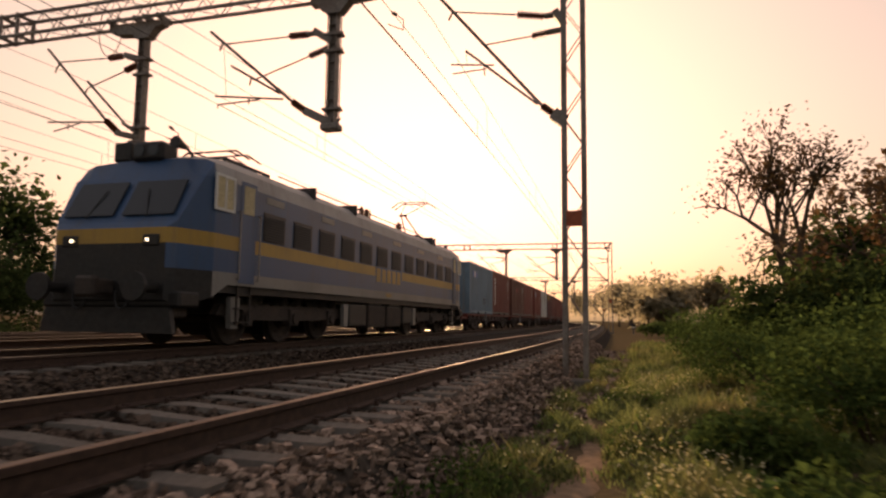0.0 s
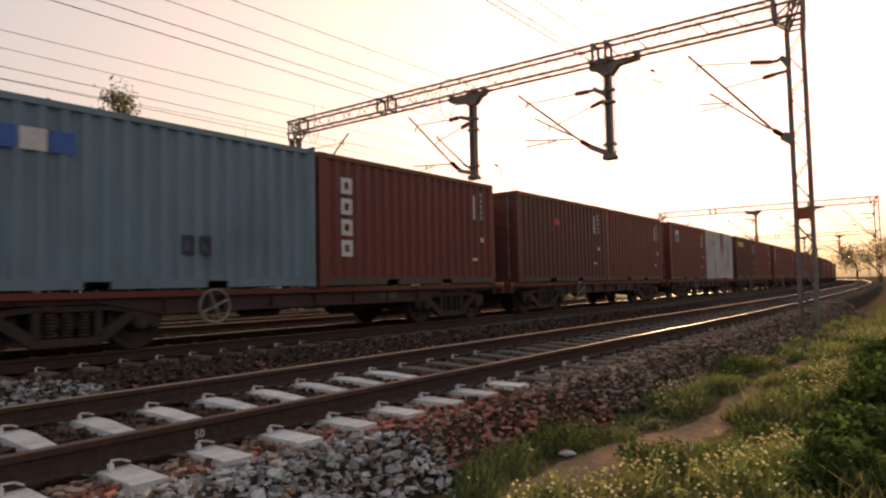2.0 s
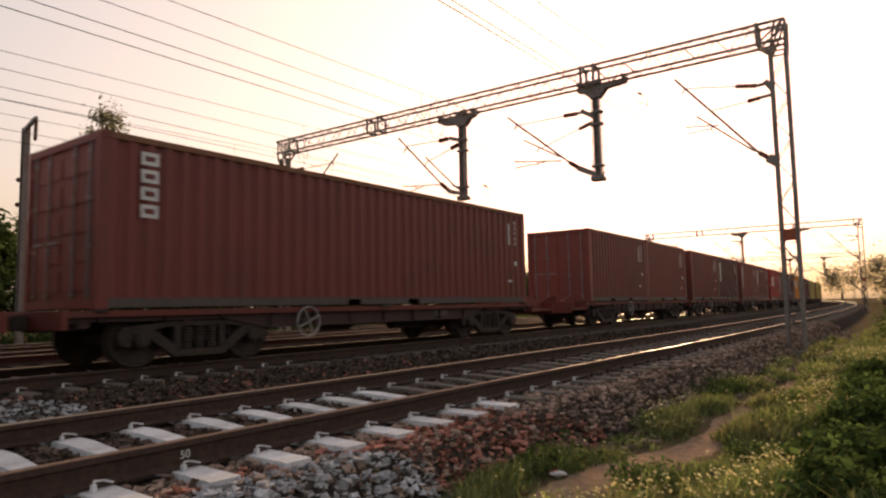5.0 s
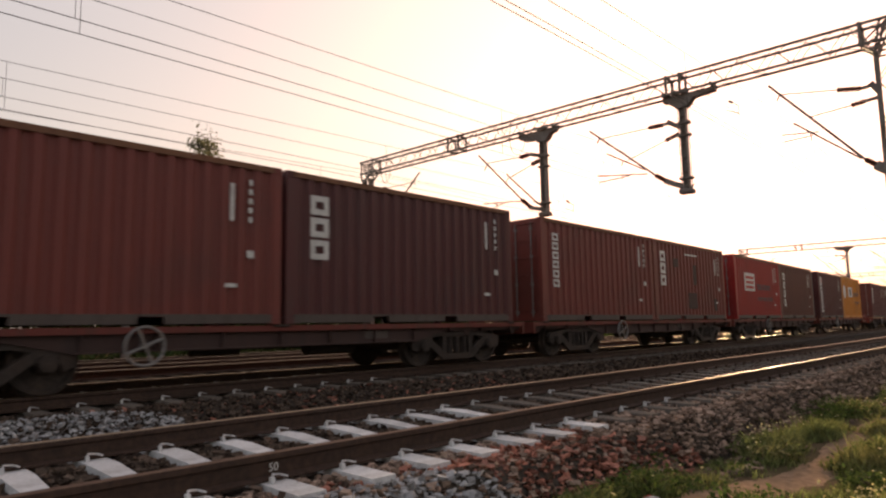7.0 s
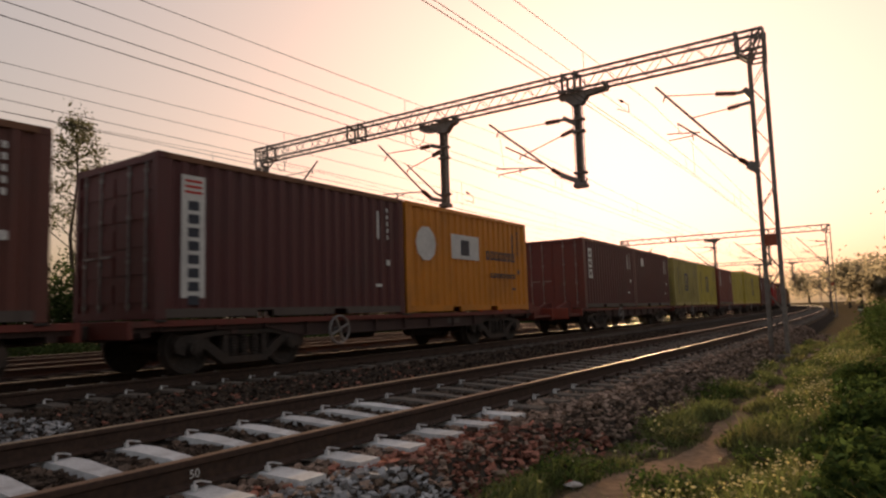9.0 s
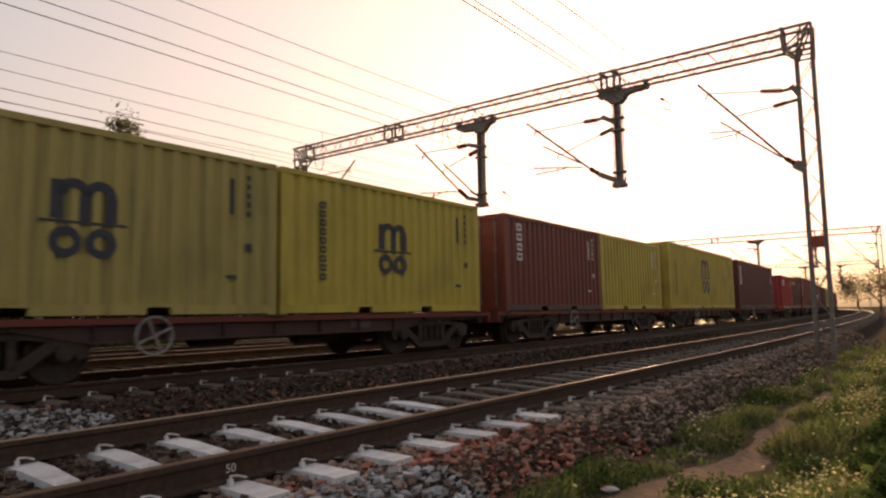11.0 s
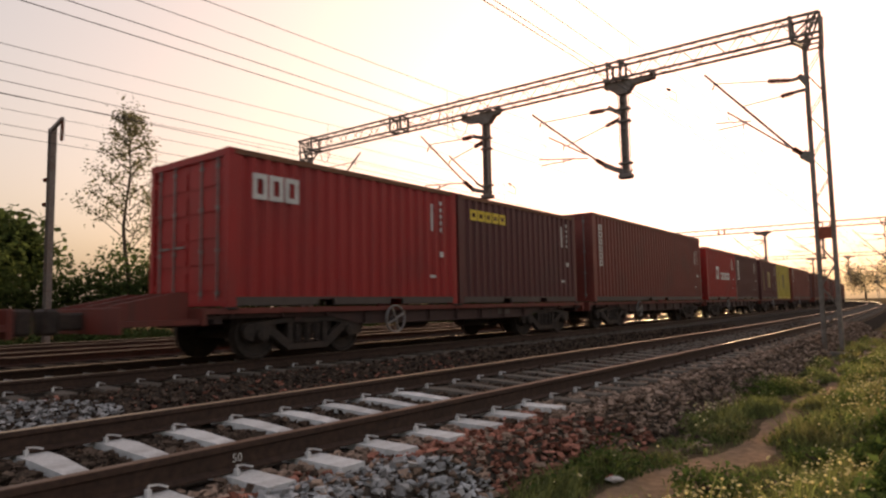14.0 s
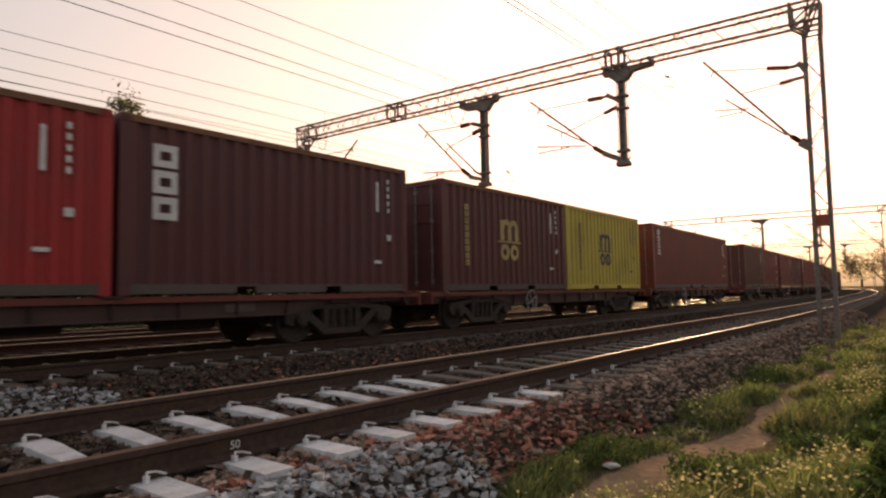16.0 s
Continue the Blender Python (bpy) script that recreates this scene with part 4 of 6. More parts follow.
    # cab fronts
    for d0, sgn in ((0.0, 1), (L, -1)):
        def at(x, a, z):
            return (x, d0 + sgn * a, z)
        for s in (-1, 1):
            bm = bmesh.new()
            q = [at(s * 0.10, 0.145, 2.34), at(s * 1.18, 0.145, 2.34), at(s * 1.16, 0.52, 3.02), at(s * 0.10, 0.52, 3.02)]
            vs = [bm.verts.new(v) for v in q]
            f = bm.faces.new(vs)
            r = bmesh.ops.extrude_face_region(bm, geom=[f])
            bmesh.ops.translate(bm, verts=[v for v in r["geom"] if isinstance(v, bmesh.types.BMVert)], vec=(0, -sgn * 0.03, 0.012))
            wsc = part("windscreen", bm, M["glass"], lo, "dark sloping windscreen pane")
            bm = bmesh.new()
            rod(bm, at(s * 0.65, 0.09, 2.30), at(s * 0.45, 0.36, 2.86), 0.012, 5)
            part("wiper", bm, M["black"], wsc)
            bm = bmesh.new()
            ya, yb = sorted((d0 - sgn * 0.03, d0 + sgn * 0.06))
            box(bm, s * 0.86 - 0.17, s * 0.86 + 0.17, ya, yb, 1.78, 1.98, 0.02)
            tl = part("lamp_box", bm, M["black"], lo)
            bm = bmesh.new()
            rod(bm, (s * 0.80, d0 - sgn * 0.02, 1.88), (s * 0.80, d0 - sgn * 0.045, 1.88), 0.03, 12)
            part("marker_lamp", bm, M["lamp"] if sgn > 0 else M["mark_red"], tl)
            bm = bmesh.new()
            rod(bm, (s * 0.98, d0, 1.06), (s * 0.98, d0 - sgn * 0.45, 1.06), 0.10, 12)
            rod(bm, (s * 0.98, d0 - sgn * 0.45, 1.06), (s * 0.98, d0 - sgn * 0.52, 1.06), 0.24, 18)
            part("buffer", bm, M["black"], lo)
            bm = bmesh.new()
            box(bm, s * 1.05 - 0.24, s * 1.05 + 0.24, min(d0 + sgn * 0.1, d0 + sgn * 0.5), max(d0 + sgn * 0.1, d0 + sgn * 0.5), 0.55, 1.0, 0.03)
            part("lifting_bracket", bm, M["bogie"], lo)
        bm = bmesh.new()
        box(bm, -0.35, 0.35, min(d0 + sgn * 0.75, d0 + sgn * 1.25), max(d0 + sgn * 0.75, d0 + sgn * 1.25), 3.78, 4.16, 0.06)
        hl = part("headlight_housing", bm, M["black"], lo)
        for s in (-1, 1):
            bm = bmesh.new()
            rod(bm, (s * 0.16, d0 + sgn * 0.76, 3.98), (s * 0.16, d0 + sgn * 0.73, 3.98), 0.12, 14)
            part("headlight_lens", bm, M["glass"], hl)
        bm = bmesh.new()
        rod(bm, at(0.75, 0.95, 4.02), at(0.75, 0.60, 4.06), 0.04, 10, 0.12)
        rod(bm, at(0.75, 1.2, 3.85), at(0.75, 0.95, 4.02), 0.03, 6)
        part("horn", bm, M["black"], lo)
        bm = bmesh.new()
        box(bm, -0.85, -0.45, min(d0 + sgn * 0.85, d0 + sgn * 1.3), max(d0 + sgn * 0.85, d0 + sgn * 1.3), 3.82, 4.2, 0.03)
        part("flasher_box", bm, M["black"], lo)
        bm = bmesh.new()
        prism(bm, [(-1.4, 0.28), (1.4, 0.28), (1.3, 0.72), (-1.3, 0.72)], 1, min(d0 - sgn * 0.02, d0 + sgn * 0.08), max(d0 - sgn * 0.02, d0 + sgn * 0.08))
        part("cattle_guard", bm, M["black"], lo)
        bm = bmesh.new()
        box(bm, -0.16, 0.16, min(d0 - sgn * 0.42, d0), max(d0 - sgn * 0.42, d0), 0.92, 1.20, 0.04)
        box(bm, -0.2, 0.2, min(d0 - sgn * 0.55, d0 - sgn * 0.35), max(d0 - sgn * 0.55, d0 - sgn * 0.35), 0.88, 1.24, 0.05)
        part("coupler", bm, M["bogie"], lo)
        bm = bmesh.new()
        box(bm, -1.46, 1.46, min(d0 + sgn * 0.05, d0 + sgn * 0.6), max(d0 + sgn * 0.05, d0 + sgn * 0.6), 0.72, 1.0, 0.04)
        part("headstock", bm, M["black"], lo)
        for s in (-1, 1):
            bm = bmesh.new()
            prev = None
            for i in range(9):
                a = math.pi * i / 8
                p = (s * (0.45 + 0.16 * math.cos(a)), d0 - sgn * (0.12 + 0.05 * math.sin(a)), 1.0 - 0.32 * math.sin(a))
                if prev:
                    rod(bm, prev, p, 0.022, 6)
                prev = p
            part("brake_hose", bm, M["rubber"], lo)
    # roof walk, grilles and high-voltage gear
    for y, w, l, z in ((4.4, 0.55, 1.0, 4.14), (8.6, 0.6, 1.3, 4.12), (12.4, 0.6, 1.3, 4.12), (16.2, 0.5, 0.8, 4.12)):
        bm = bmesh.new()
        box(bm, -w, w, y - l / 2, y + l / 2, 3.97, z, 0.05)
        part("roof_hatch", bm, M["loco_roof"], lo)
    for y in (10.3, 10.75, 13.9):
        bm = bmesh.new()
        rod(bm, (0.35, y, 3.98), (0.35, y, 4.12), 0.10, 10)
        for k in range(5):
            rod(bm, (0.35, y, 4.12 + k * 0.07), (0.35, y, 4.15 + k * 0.07), 0.15 if y > 10.5 else 0.10, 12)
        rod(bm, (0.35, y, 4.1), (0.35, y, 4.5), 0.05, 8)
        part("bushing", bm, M["insulator"], lo, "brown ribbed insulator")
    bm = bmesh.new()
    rod(bm, (0.35, 5.0, 4.36), (0.35, 17.0, 4.36), 0.018, 6)
    part("roof_busbar", bm, M["wire"], lo)
    for y in (1.9 + 2.9, 7.3, 15.0, L - 5.1):
        bm = bmesh.new()
        box(bm, -1.50, 1.50, y - 0.035, y + 0.035, 3.70, 3.985)
        part("roof_joint", bm, M["louvre"], lo)
    for y0, up in ((3.3, False), (L - 3.3, True)):
        sg = 1 if y0 < L / 2 else -1
        pg = part("pantograph", _panto_base(y0), M["black"], lo, "raised pantograph" if up else "folded pantograph")
        kn = (0.0, y0 + sg * 1.05, 5.0 if up else 4.36)
        hd = (0.0, y0 - sg * 0.35, 5.75 if up else 4.44)
        bm = bmesh.new()
        for s in (-1, 1):
            rod(bm, (s * 0.30, y0 - sg * 0.35, 4.24), (s * 0.08, kn[1], kn[2]), 0.028, 8)
            rod(bm, (s * 0.10, kn[1], kn[2]), (s * 0.42, hd[1], hd[2] - 0.1), 0.017, 6)
        rod(bm, (-0.16, kn[1], kn[2]), (0.16, kn[1], kn[2]), 0.045, 8)
        part("arm", bm, M["black"], pg)
        bm = bmesh.new()
        for q in (-0.22, 0.22):
            rod(bm, (-0.62, hd[1] + q, hd[2]), (0.62, hd[1] + q, hd[2]), 0.02, 6)
            for s in (-1, 1):
                rod(bm, (s * 0.62, hd[1] + q, hd[2]), (s * 0.95, hd[1] + q, hd[2] - 0.22), 0.022, 6)
        for s in (-1, 1):
            rod(bm, (s * 0.42, hd[1] - 0.22, hd[2]), (s * 0.42, hd[1] + 0.22, hd[2]), 0.02, 6)
        part("collector_head", bm, M["black"], pg)
    # underframe and running gear
    bm = bmesh.new()
    box(bm, -1.46, 1.46, 0.9, L - 0.9, 1.02, 1.18)
    part("underframe", bm, M["black"], lo)
    for y, l, z0, mt in ((7.75, 1.2, 0.36, "louvre"), (9.2, 1.35, 0.30, "bogie"), (10.7, 1.3, 0.32, "bogie"), (12.0, 0.9, 0.42, "louvre")):
        for s in (-1, 1):
            bm = bmesh.new()
            box(bm, min(s * 0.7, s * 1.42), max(s * 0.7, s * 1.42), y - l / 2, y + l / 2, z0, 0.95, 0.02)
            for k in range(4):
                box(bm, min(s * 1.42, s * 1.435), max(s * 1.42, s * 1.435), y - l / 2 + 0.05, y + l / 2 - 0.05, z0 + 0.08 + k * 0.14, z0 + 0.12 + k * 0.14)
            part("equipment_box", bm, M[mt], lo)
    for y in (9.2, 10.9):
        for s in (-1, 1):
            bm = bmesh.new()
            rod(bm, (s * 1.25, y - 0.5, 1.04), (s * 1.25, y + 0.5, 1.04), 0.13, 12)
            part("air_reservoir", bm, M["loco_grey"], lo)
    for yc in (4.35, L - 4.35):
        bm = bmesh.new()
        box(bm, -0.9, 0.9, yc - 2.5, yc + 2.5, 0.62, 0.92, 0.03)
        bg = part("bogie", bm, M["black"], lo)
        for s in (-1, 1):
            bm = bmesh.new()
            x0, x1 = s * 1.16 - 0.08, s * 1.16 + 0.08
            prism(bm, [(yc - 2.95, 0.62), (yc - 2.8, 0.82), (yc + 2.8, 0.82), (yc + 2.95, 0.62), (yc + 2.3, 0.55), (yc + 1.2, 0.50), (yc - 1.2, 0.50), (yc - 2.3, 0.55)], 0, x0, x1)
            for q in (-1.95, 0.0, 1.95):
                box(bm, x0 - 0.03, x1 + 0.05, yc + q - 0.19, yc + q + 0.19, 0.38, 0.76, 0.02)
                rod(bm, (s * 1.16, yc + q, 0.55), (s * 1.34, yc + q, 0.55), 0.13, 12)
                for e in (-0.32, 0.32):
                    for k in range(5):
                        rod(bm, (s * 1.16, yc + q + e, 0.78 + k * 0.05), (s * 1.16, yc + q + e, 0.81 + k * 0.05), 0.10, 10)
            part("side_frame", bm, M["bogie"], bg)
            for q in (-2.6, 2.6):
                bm = bmesh.new()
                prism(bm, [(yc + q - 0.12, 0.35), (yc + q + 0.12, 0.35), (yc + q + 0.16, 0.95), (yc + q - 0.16, 0.95)], 0, s * 1.36 - 0.05, s * 1.36 + 0.05)
                part("sand_box", bm, M["loco_grey"], bg, "pale grey sand box")
            bm = bmesh.new()
            prism(bm, [(yc - 2.7, 0.82), (yc - 1.1, 0.84), (yc - 0.9, 1.02), (yc + 0.9, 1.02), (yc + 1.1, 0.84), (yc + 2.7, 0.82), (yc + 2.7, 1.04), (yc - 2.7, 1.04)], 0, s * 1.02 - 0.02, s * 1.02 + 0.02)
            part("bogie_cover", bm, M["black"], bg)
        for q in (-1.95, 0.0, 1.95):
            wheelset(bg, yc + q, 0.545)
            bm = bmesh.new()
            lathe(bm, [(-0.62, 0.20), (-0.60, 0.36), (0.60, 0.36), (0.62, 0.20)], 14)
            mo = part("traction_motor", bm, M["black"], bg)
            mo.matrix_basis = pose(0, yc + q + 0.62, 0.52)
    for c in lo.children_recursive:
        if c.data and min(v.co.z for v in c.data.vertices) > 3.6:
            c.data.transform(Matrix.Translation((0, 0, -0.28)))       # the roof gear sits on the roof
    return tagged(lo, "blue electric locomotive with yellow band and grey skirt", "locomotive")


def _panto_base(y0):
    bm = bmesh.new()
    for s in (-1, 1):
        rod(bm, (s * 0.55, y0 - 0.9, 4.20), (s * 0.55, y0 + 0.9, 4.20), 0.035, 6)
        for q in (-0.85, 0.85):
            rod(bm, (s * 0.55, y0 + q, 3.94), (s * 0.55, y0 + q, 4.2), 0.06, 8)
    for q in (-0.9, 0.0, 0.9):
        rod(bm, (-0.55, y0 + q, 4.20), (0.55, y0 + q, 4.20), 0.03, 6)
    return bm


# ---------------------------------------------------------------- overhead line
PORTALS = [19.0, 72.0, 125.0, 178.0]
TOP, LOW = 8.17, 7.64


def lattice(bm, a, b, w, depth, step, r):
    """Zigzag lacing in the plane between two parallel members from a to b, offset by the vector w."""
    a, b, w = Vector(a), Vector(b), Vector(w)
    n = max(2, int((b - a).length / step))
    for i in range(n):
        p, q = a.lerp(b, i / n), a.lerp(b, (i + 1) / n)
        rod(bm, p + (w if i % 2 else w * 0), q + (w * 0 if i % 2 else w), r, 4)


def insulator(parent, a, b):
    a, b = Vector(a), Vector(b)
    bm = bmesh.new()
    for k in range(9):
        p, q = a.lerp(b, k / 9), a.lerp(b, (k + 0.55) / 9)
        rod(bm, p, q, 0.085, 9, 0.05)
    rod(bm, a, b, 0.035, 6)
    return part("insulator", bm, M["insulator"], parent, "ribbed brown insulator")


def cantilever(p, rods, insulators, brackets):
    """A bracket for one track. rods: (x, z, x, z, radius); insulators: (x, z, x, z); brackets: (x, z, x, z, thickness)."""
    bm = bmesh.new()
    for x0, z0, x1, z1, r in rods:
        rod(bm, (x0, 0, z0), (x1, 0, z1), r, 7)
    c = part("cantilever", bm, M["ohe_steel"], p)
    for x0, z0, x1, z1 in insulators:
        insulator(c, (x0, 0, z0), (x1, 0, z1))
    for x0, z0, x1, z1, t in brackets:
        bm = bmesh.new()
        bar(bm, (x0, 0, z0), (x1, 0, z1), t, 0.16)
        part("bracket", bm, M["ohe_steel"], c)


def track_bracket(p, x, s, zb):
    """The bracket on a drop post whose face is at x, reaching to the side s; zb: the post's foot."""
    at = lambda d: x + s * d
    cantilever(p, [(at(0.86), zb + 0.55, at(3.04), zb + 2.40, 0.036), (at(1.17), zb + 0.76, at(2.45), zb + 1.52, 0.028), (at(2.68), zb + 2.06, at(1.0), zb + 2.05, 0.018), (at(1.85), zb + 1.13, at(0.48), zb + 1.54, 0.018),
                   (at(2.84), zb + 0.84, at(1.08), zb + 0.62, 0.024), (at(2.75), zb + 0.63, at(1.68), zb + 0.66, 0.020), (at(2.68), zb + 2.06, at(2.55), zb + 0.82, 0.006), (at(1.95), zb + 0.72, at(1.95), zb + 0.58, 0.02),
                   (at(2.70), zb + 2.11, at(2.78), zb + 1.92, 0.025), (at(1.9), zb + 1.22, at(1.95), zb + 1.02, 0.022), (at(2.75), zb + 0.63, at(2.76), zb + 0.54, 0.015)],
               [(at(0.50), zb + 0.29, at(0.86), zb + 0.55), (at(0.53), zb + 2.05, at(1.0), zb + 2.06), (at(0.04), zb + 1.67, at(0.48), zb + 1.54)],
               [(at(-0.12), zb - 0.02, at(0.52), zb + 0.30, 0.17), (at(-0.08), zb + 1.82, at(0.36), zb + 2.10, 0.14), (at(0.33), zb + 2.06, at(0.54), zb + 2.05, 0.05)])


def lattice_mast(p, x, w, foot, top, plate):
    """Two channels laced together, with a number plate shown blank."""
    bm = bmesh.new()
    for s in (-1, 1):
        cx = x + s * w / 2
        for q in (-1, 1):
            box(bm, cx - 0.045, cx + 0.045, q * 0.11 - 0.006, q * 0.11 + 0.006, foot, top)
        box(bm, cx - 0.005 + s * 0.04, cx + 0.005 + s * 0.04, -0.105, 0.105, foot, top)
    m = part("mast", bm, M["ohe_steel"], p)
    bm = bmesh.new()
    for q in (-0.115, 0.115):
        lattice(bm, (x - w / 2, q, foot + 0.5), (x - w / 2, q, top - 0.2), (w, 0, 0), 0, 0.52, 0.013)
    part("lacing", bm, M["ohe_steel"], m)
    bm = bmesh.new()
    box(bm, x - w / 2 - 0.1, x + w / 2 + 0.1, -0.16, 0.16, foot - 0.45, foot - 0.03, 0.03)
    part("footing", bm, M["concrete"], m, "weathered concrete footing")
    if plate:
        bm = bmesh.new()
        box(bm, x - w / 2 + 0.04, x + w / 2 - 0.04, -0.14, -0.125, 2.34, 2.64, 0.003)
        part("plate", bm, M["plate_red"], m, "faded red blank plate")
    return m


def drop_post(p, x, bottom, cross0, cross1):
    """A post hung from the boom between two thin rods, with its cross-beam."""
    bm = bmesh.new()
    for s in (-1, 1):
        box(bm, x + s * 0.085 - 0.006, x + s * 0.085 + 0.006, -0.10, 0.10, bottom, LOW - 0.02)
    box(bm, x - 0.085, x + 0.085, -0.006, 0.006, bottom, LOW - 0.02)
    for k in range(7):
        box(bm, x - 0.08, x + 0.08, -0.095, 0.095, bottom + 0.2 + k * 0.42, bottom + 0.212 + k * 0.42)
    d = part("drop_post", bm, M["ohe_steel"], p)
    for s in (-1, 1):
        bm = bmesh.new()
        rod(bm, (x + s * 0.165, 0, bottom + 0.03), (x + s * 0.165, 0, LOW - 0.3), 0.014, 6)
        part("tie_rod", bm, M["ohe_steel"], d)
    for z in (bottom + 0.42, bottom + 1.72, bottom + 2.1):
        bm = bmesh.new()
        box(bm, x - 0.2, x + 0.2, -0.115, 0.115, z - 0.03, z + 0.03, 0.006)
        rod(bm, (x + 0.2, -0.09, z), (x + 0.26, -0.09, z), 0.02, 6)
        part("clamp", bm, M["ohe_steel"], d)
    bm = bmesh.new()
    prism(bm, [(cross0, LOW - 0.05), (cross1, LOW - 0.05), (cross1, LOW - 0.17), (x + 0.38, LOW - 0.22), (x + 0.17, LOW - 0.46), (x - 0.17, LOW - 0.46), (x - 0.26, LOW - 0.34), (cross0 + 0.2, LOW - 0.30), (cross0 + 0.2, LOW - 0.22), (cross0, LOW - 0.21)], 1, -0.12, 0.12)
    for e in (cross0 + 0.06, x - 0.14, x + 0.14, cross1 - 0.06):
        box(bm, e - 0.035, e + 0.035, -0.26, 0.26, LOW - 0.05, LOW + 0.06)
    part("cross_beam", bm, M["ohe_steel"], d)
    bm = bmesh.new()
    box(bm, x - 0.22, x + 0.20, -0.15, 0.15, bottom - 0.05, bottom + 0.10, 0.03)
    rod(bm, (x + 0.1, -0.1, bottom - 0.02), (x + 0.24, -0.1, bottom + 0.2), 0.03, 6)
    part("bottom_plate", bm, M["ohe_steel"], d)


def portal():
    p = new("overhead_line_portal")
    lattice_mast(p, -3.27, 0.37, -0.45, 7.42, True)
    lattice_mast(p, -22.85, 0.45, -0.45, 7.42, False)
    # boom: four chords, lacing on its faces, splice frames
    for z in (TOP, LOW):
        for q in (-0.22, 0.22):
            bm = bmesh.new()
            box(bm, -23.15, -3.05, q - 0.032, q + 0.032, z - 0.032, z + 0.032)
            part("chord", bm, M["ohe_steel"], p)
    bm = bmesh.new()
    for q in (-0.22, 0.22):
        lattice(bm, (-23.0, q, LOW), (-3.1, q, LOW), (0, 0, TOP - LOW), 0, 0.44, 0.012)
    for z in (LOW, TOP):
        lattice(bm, (-23.0, -0.22, z), (-3.1, -0.22, z), (0, 0.44, 0), 0, 0.55, 0.009)
    part("boom_lacing", bm, M["ohe_steel"], p)
    for x in (-17.75, -17.2, -8.78, -8.36, -3.73, -22.3):
        bm = bmesh.new()
        for q in (-0.23, 0.23):
            box(bm, x - 0.035, x + 0.035, q - 0.03, q + 0.03, LOW - 0.05, TOP + 0.06)
        for z in (LOW, TOP):
            box(bm, x - 0.035, x + 0.035, -0.23, 0.23, z - 0.03, z + 0.04)
        part("splice_frame", bm, M["ohe_steel"], p)
    for x, s in ((-3.27, -1), (-22.85, 1)):
        bm = bmesh.new()
        for q in (-0.2, 0.2):
            bar(bm, (x - s * 0.20, q, 7.3), (x - s * 0.22, q, TOP), 0.07, 0.03)
            bar(bm, (x + s * 0.16, q, 7.36), (x + s * 0.48, q, LOW), 0.07, 0.03)
            bar(bm, (x + s * 0.14, q, 7.40), (x - s * 0.16, q, TOP), 0.05, 0.02)
            bar(bm, (x + s * 0.16, q, 7.40), (x + s * 0.02, q, TOP), 0.05, 0.02)
            bar(bm, (x + s * 0.48, q, LOW), (x - s * 0.2, q, TOP), 0.05, 0.02)
            bar(bm, (x - s * 0.20, q, 7.36), (x + s * 0.18, q, 7.36), 0.05, 0.02)
        part("knee_brace", bm, M["ohe_steel"], p)
    drop_post(p, -8.40, 4.62, -8.95, -7.40)
    drop_post(p, -13.42, 4.58, -14.38, -12.84)
    track_bracket(p, -8.52, -1, 4.76)
    track_bracket(p, -22.62, 1, 4.76)
    # the bracket of the overlap: two raking tubes side by side
    cantilever(p, [(-14.43, 5.28, -16.37, 7.26, 0.034), (-13.85, 5.14, -15.06, 6.30, 0.030), (-15.96, 6.88, -14.42, 6.83, 0.018), (-15.04, 6.12, -13.95, 6.45, 0.018), (-16.2, 5.35, -14.4, 5.22, 0.022), (-16.0, 5.1, -15.2, 5.25, 0.018),
                   (-15.96, 6.88, -16.1, 6.62, 0.022), (-15.04, 6.12, -15.12, 5.95, 0.02), (-15.55, 5.3, -15.55, 5.12, 0.018)],
               [(-14.03, 4.93, -14.43, 5.28), (-14.42, 6.83, -14.02, 6.84), (-13.62, 6.56, -13.95, 6.45)], [(-13.35, 4.74, -14.05, 4.92, 0.13), (-13.40, 6.66, -13.95, 6.84, 0.13), (-13.45, 4.86, -13.87, 5.14, 0.06)])
    # the bracket on the near mast
    cantilever(p, [(-3.89, 4.77, -5.98, 7.23, 0.034), (-3.97, 4.80, -5.43, 6.04, 0.026), (-5.72, 6.91, -4.35, 6.68, 0.016), (-5.06, 6.12, -4.07, 6.20, 0.016), (-5.74, 5.78, -4.84, 5.68, 0.018), (-5.70, 5.58, -5.0, 5.62, 0.015),
                   (-5.72, 6.91, -5.80, 6.74, 0.02), (-5.05, 5.70, -5.03, 5.48, 0.014), (-5.43, 6.04, -5.40, 5.76, 0.006)],
               [(-3.62, 4.55, -3.89, 4.77), (-4.35, 6.68, -3.82, 6.58), (-4.07, 6.20, -3.77, 6.24)], [(-3.45, 4.42, -3.66, 4.58, 0.24), (-3.45, 6.38, -3.62, 6.66, 0.14), (-3.46, 6.27, -3.78, 6.24, 0.05), (-3.60, 6.60, -3.83, 6.58, 0.05)])
    # flexible jumper loops over the boom
    for x, r in ((-14.75, 0.48), (-22.0, 0.40)):
        bm = bmesh.new()
        prev = None
        for i in range(25):
            a = 2 * math.pi * i / 26 + 0.6
            q = (x + r * 0.75 * math.cos(a), 0.3, 7.75 + r * 1.5 * math.sin(a))
            if prev:
                rod(bm, prev, q, 0.012, 5)
            prev = q
        part("jumper_cable", bm, M["wire"], p)
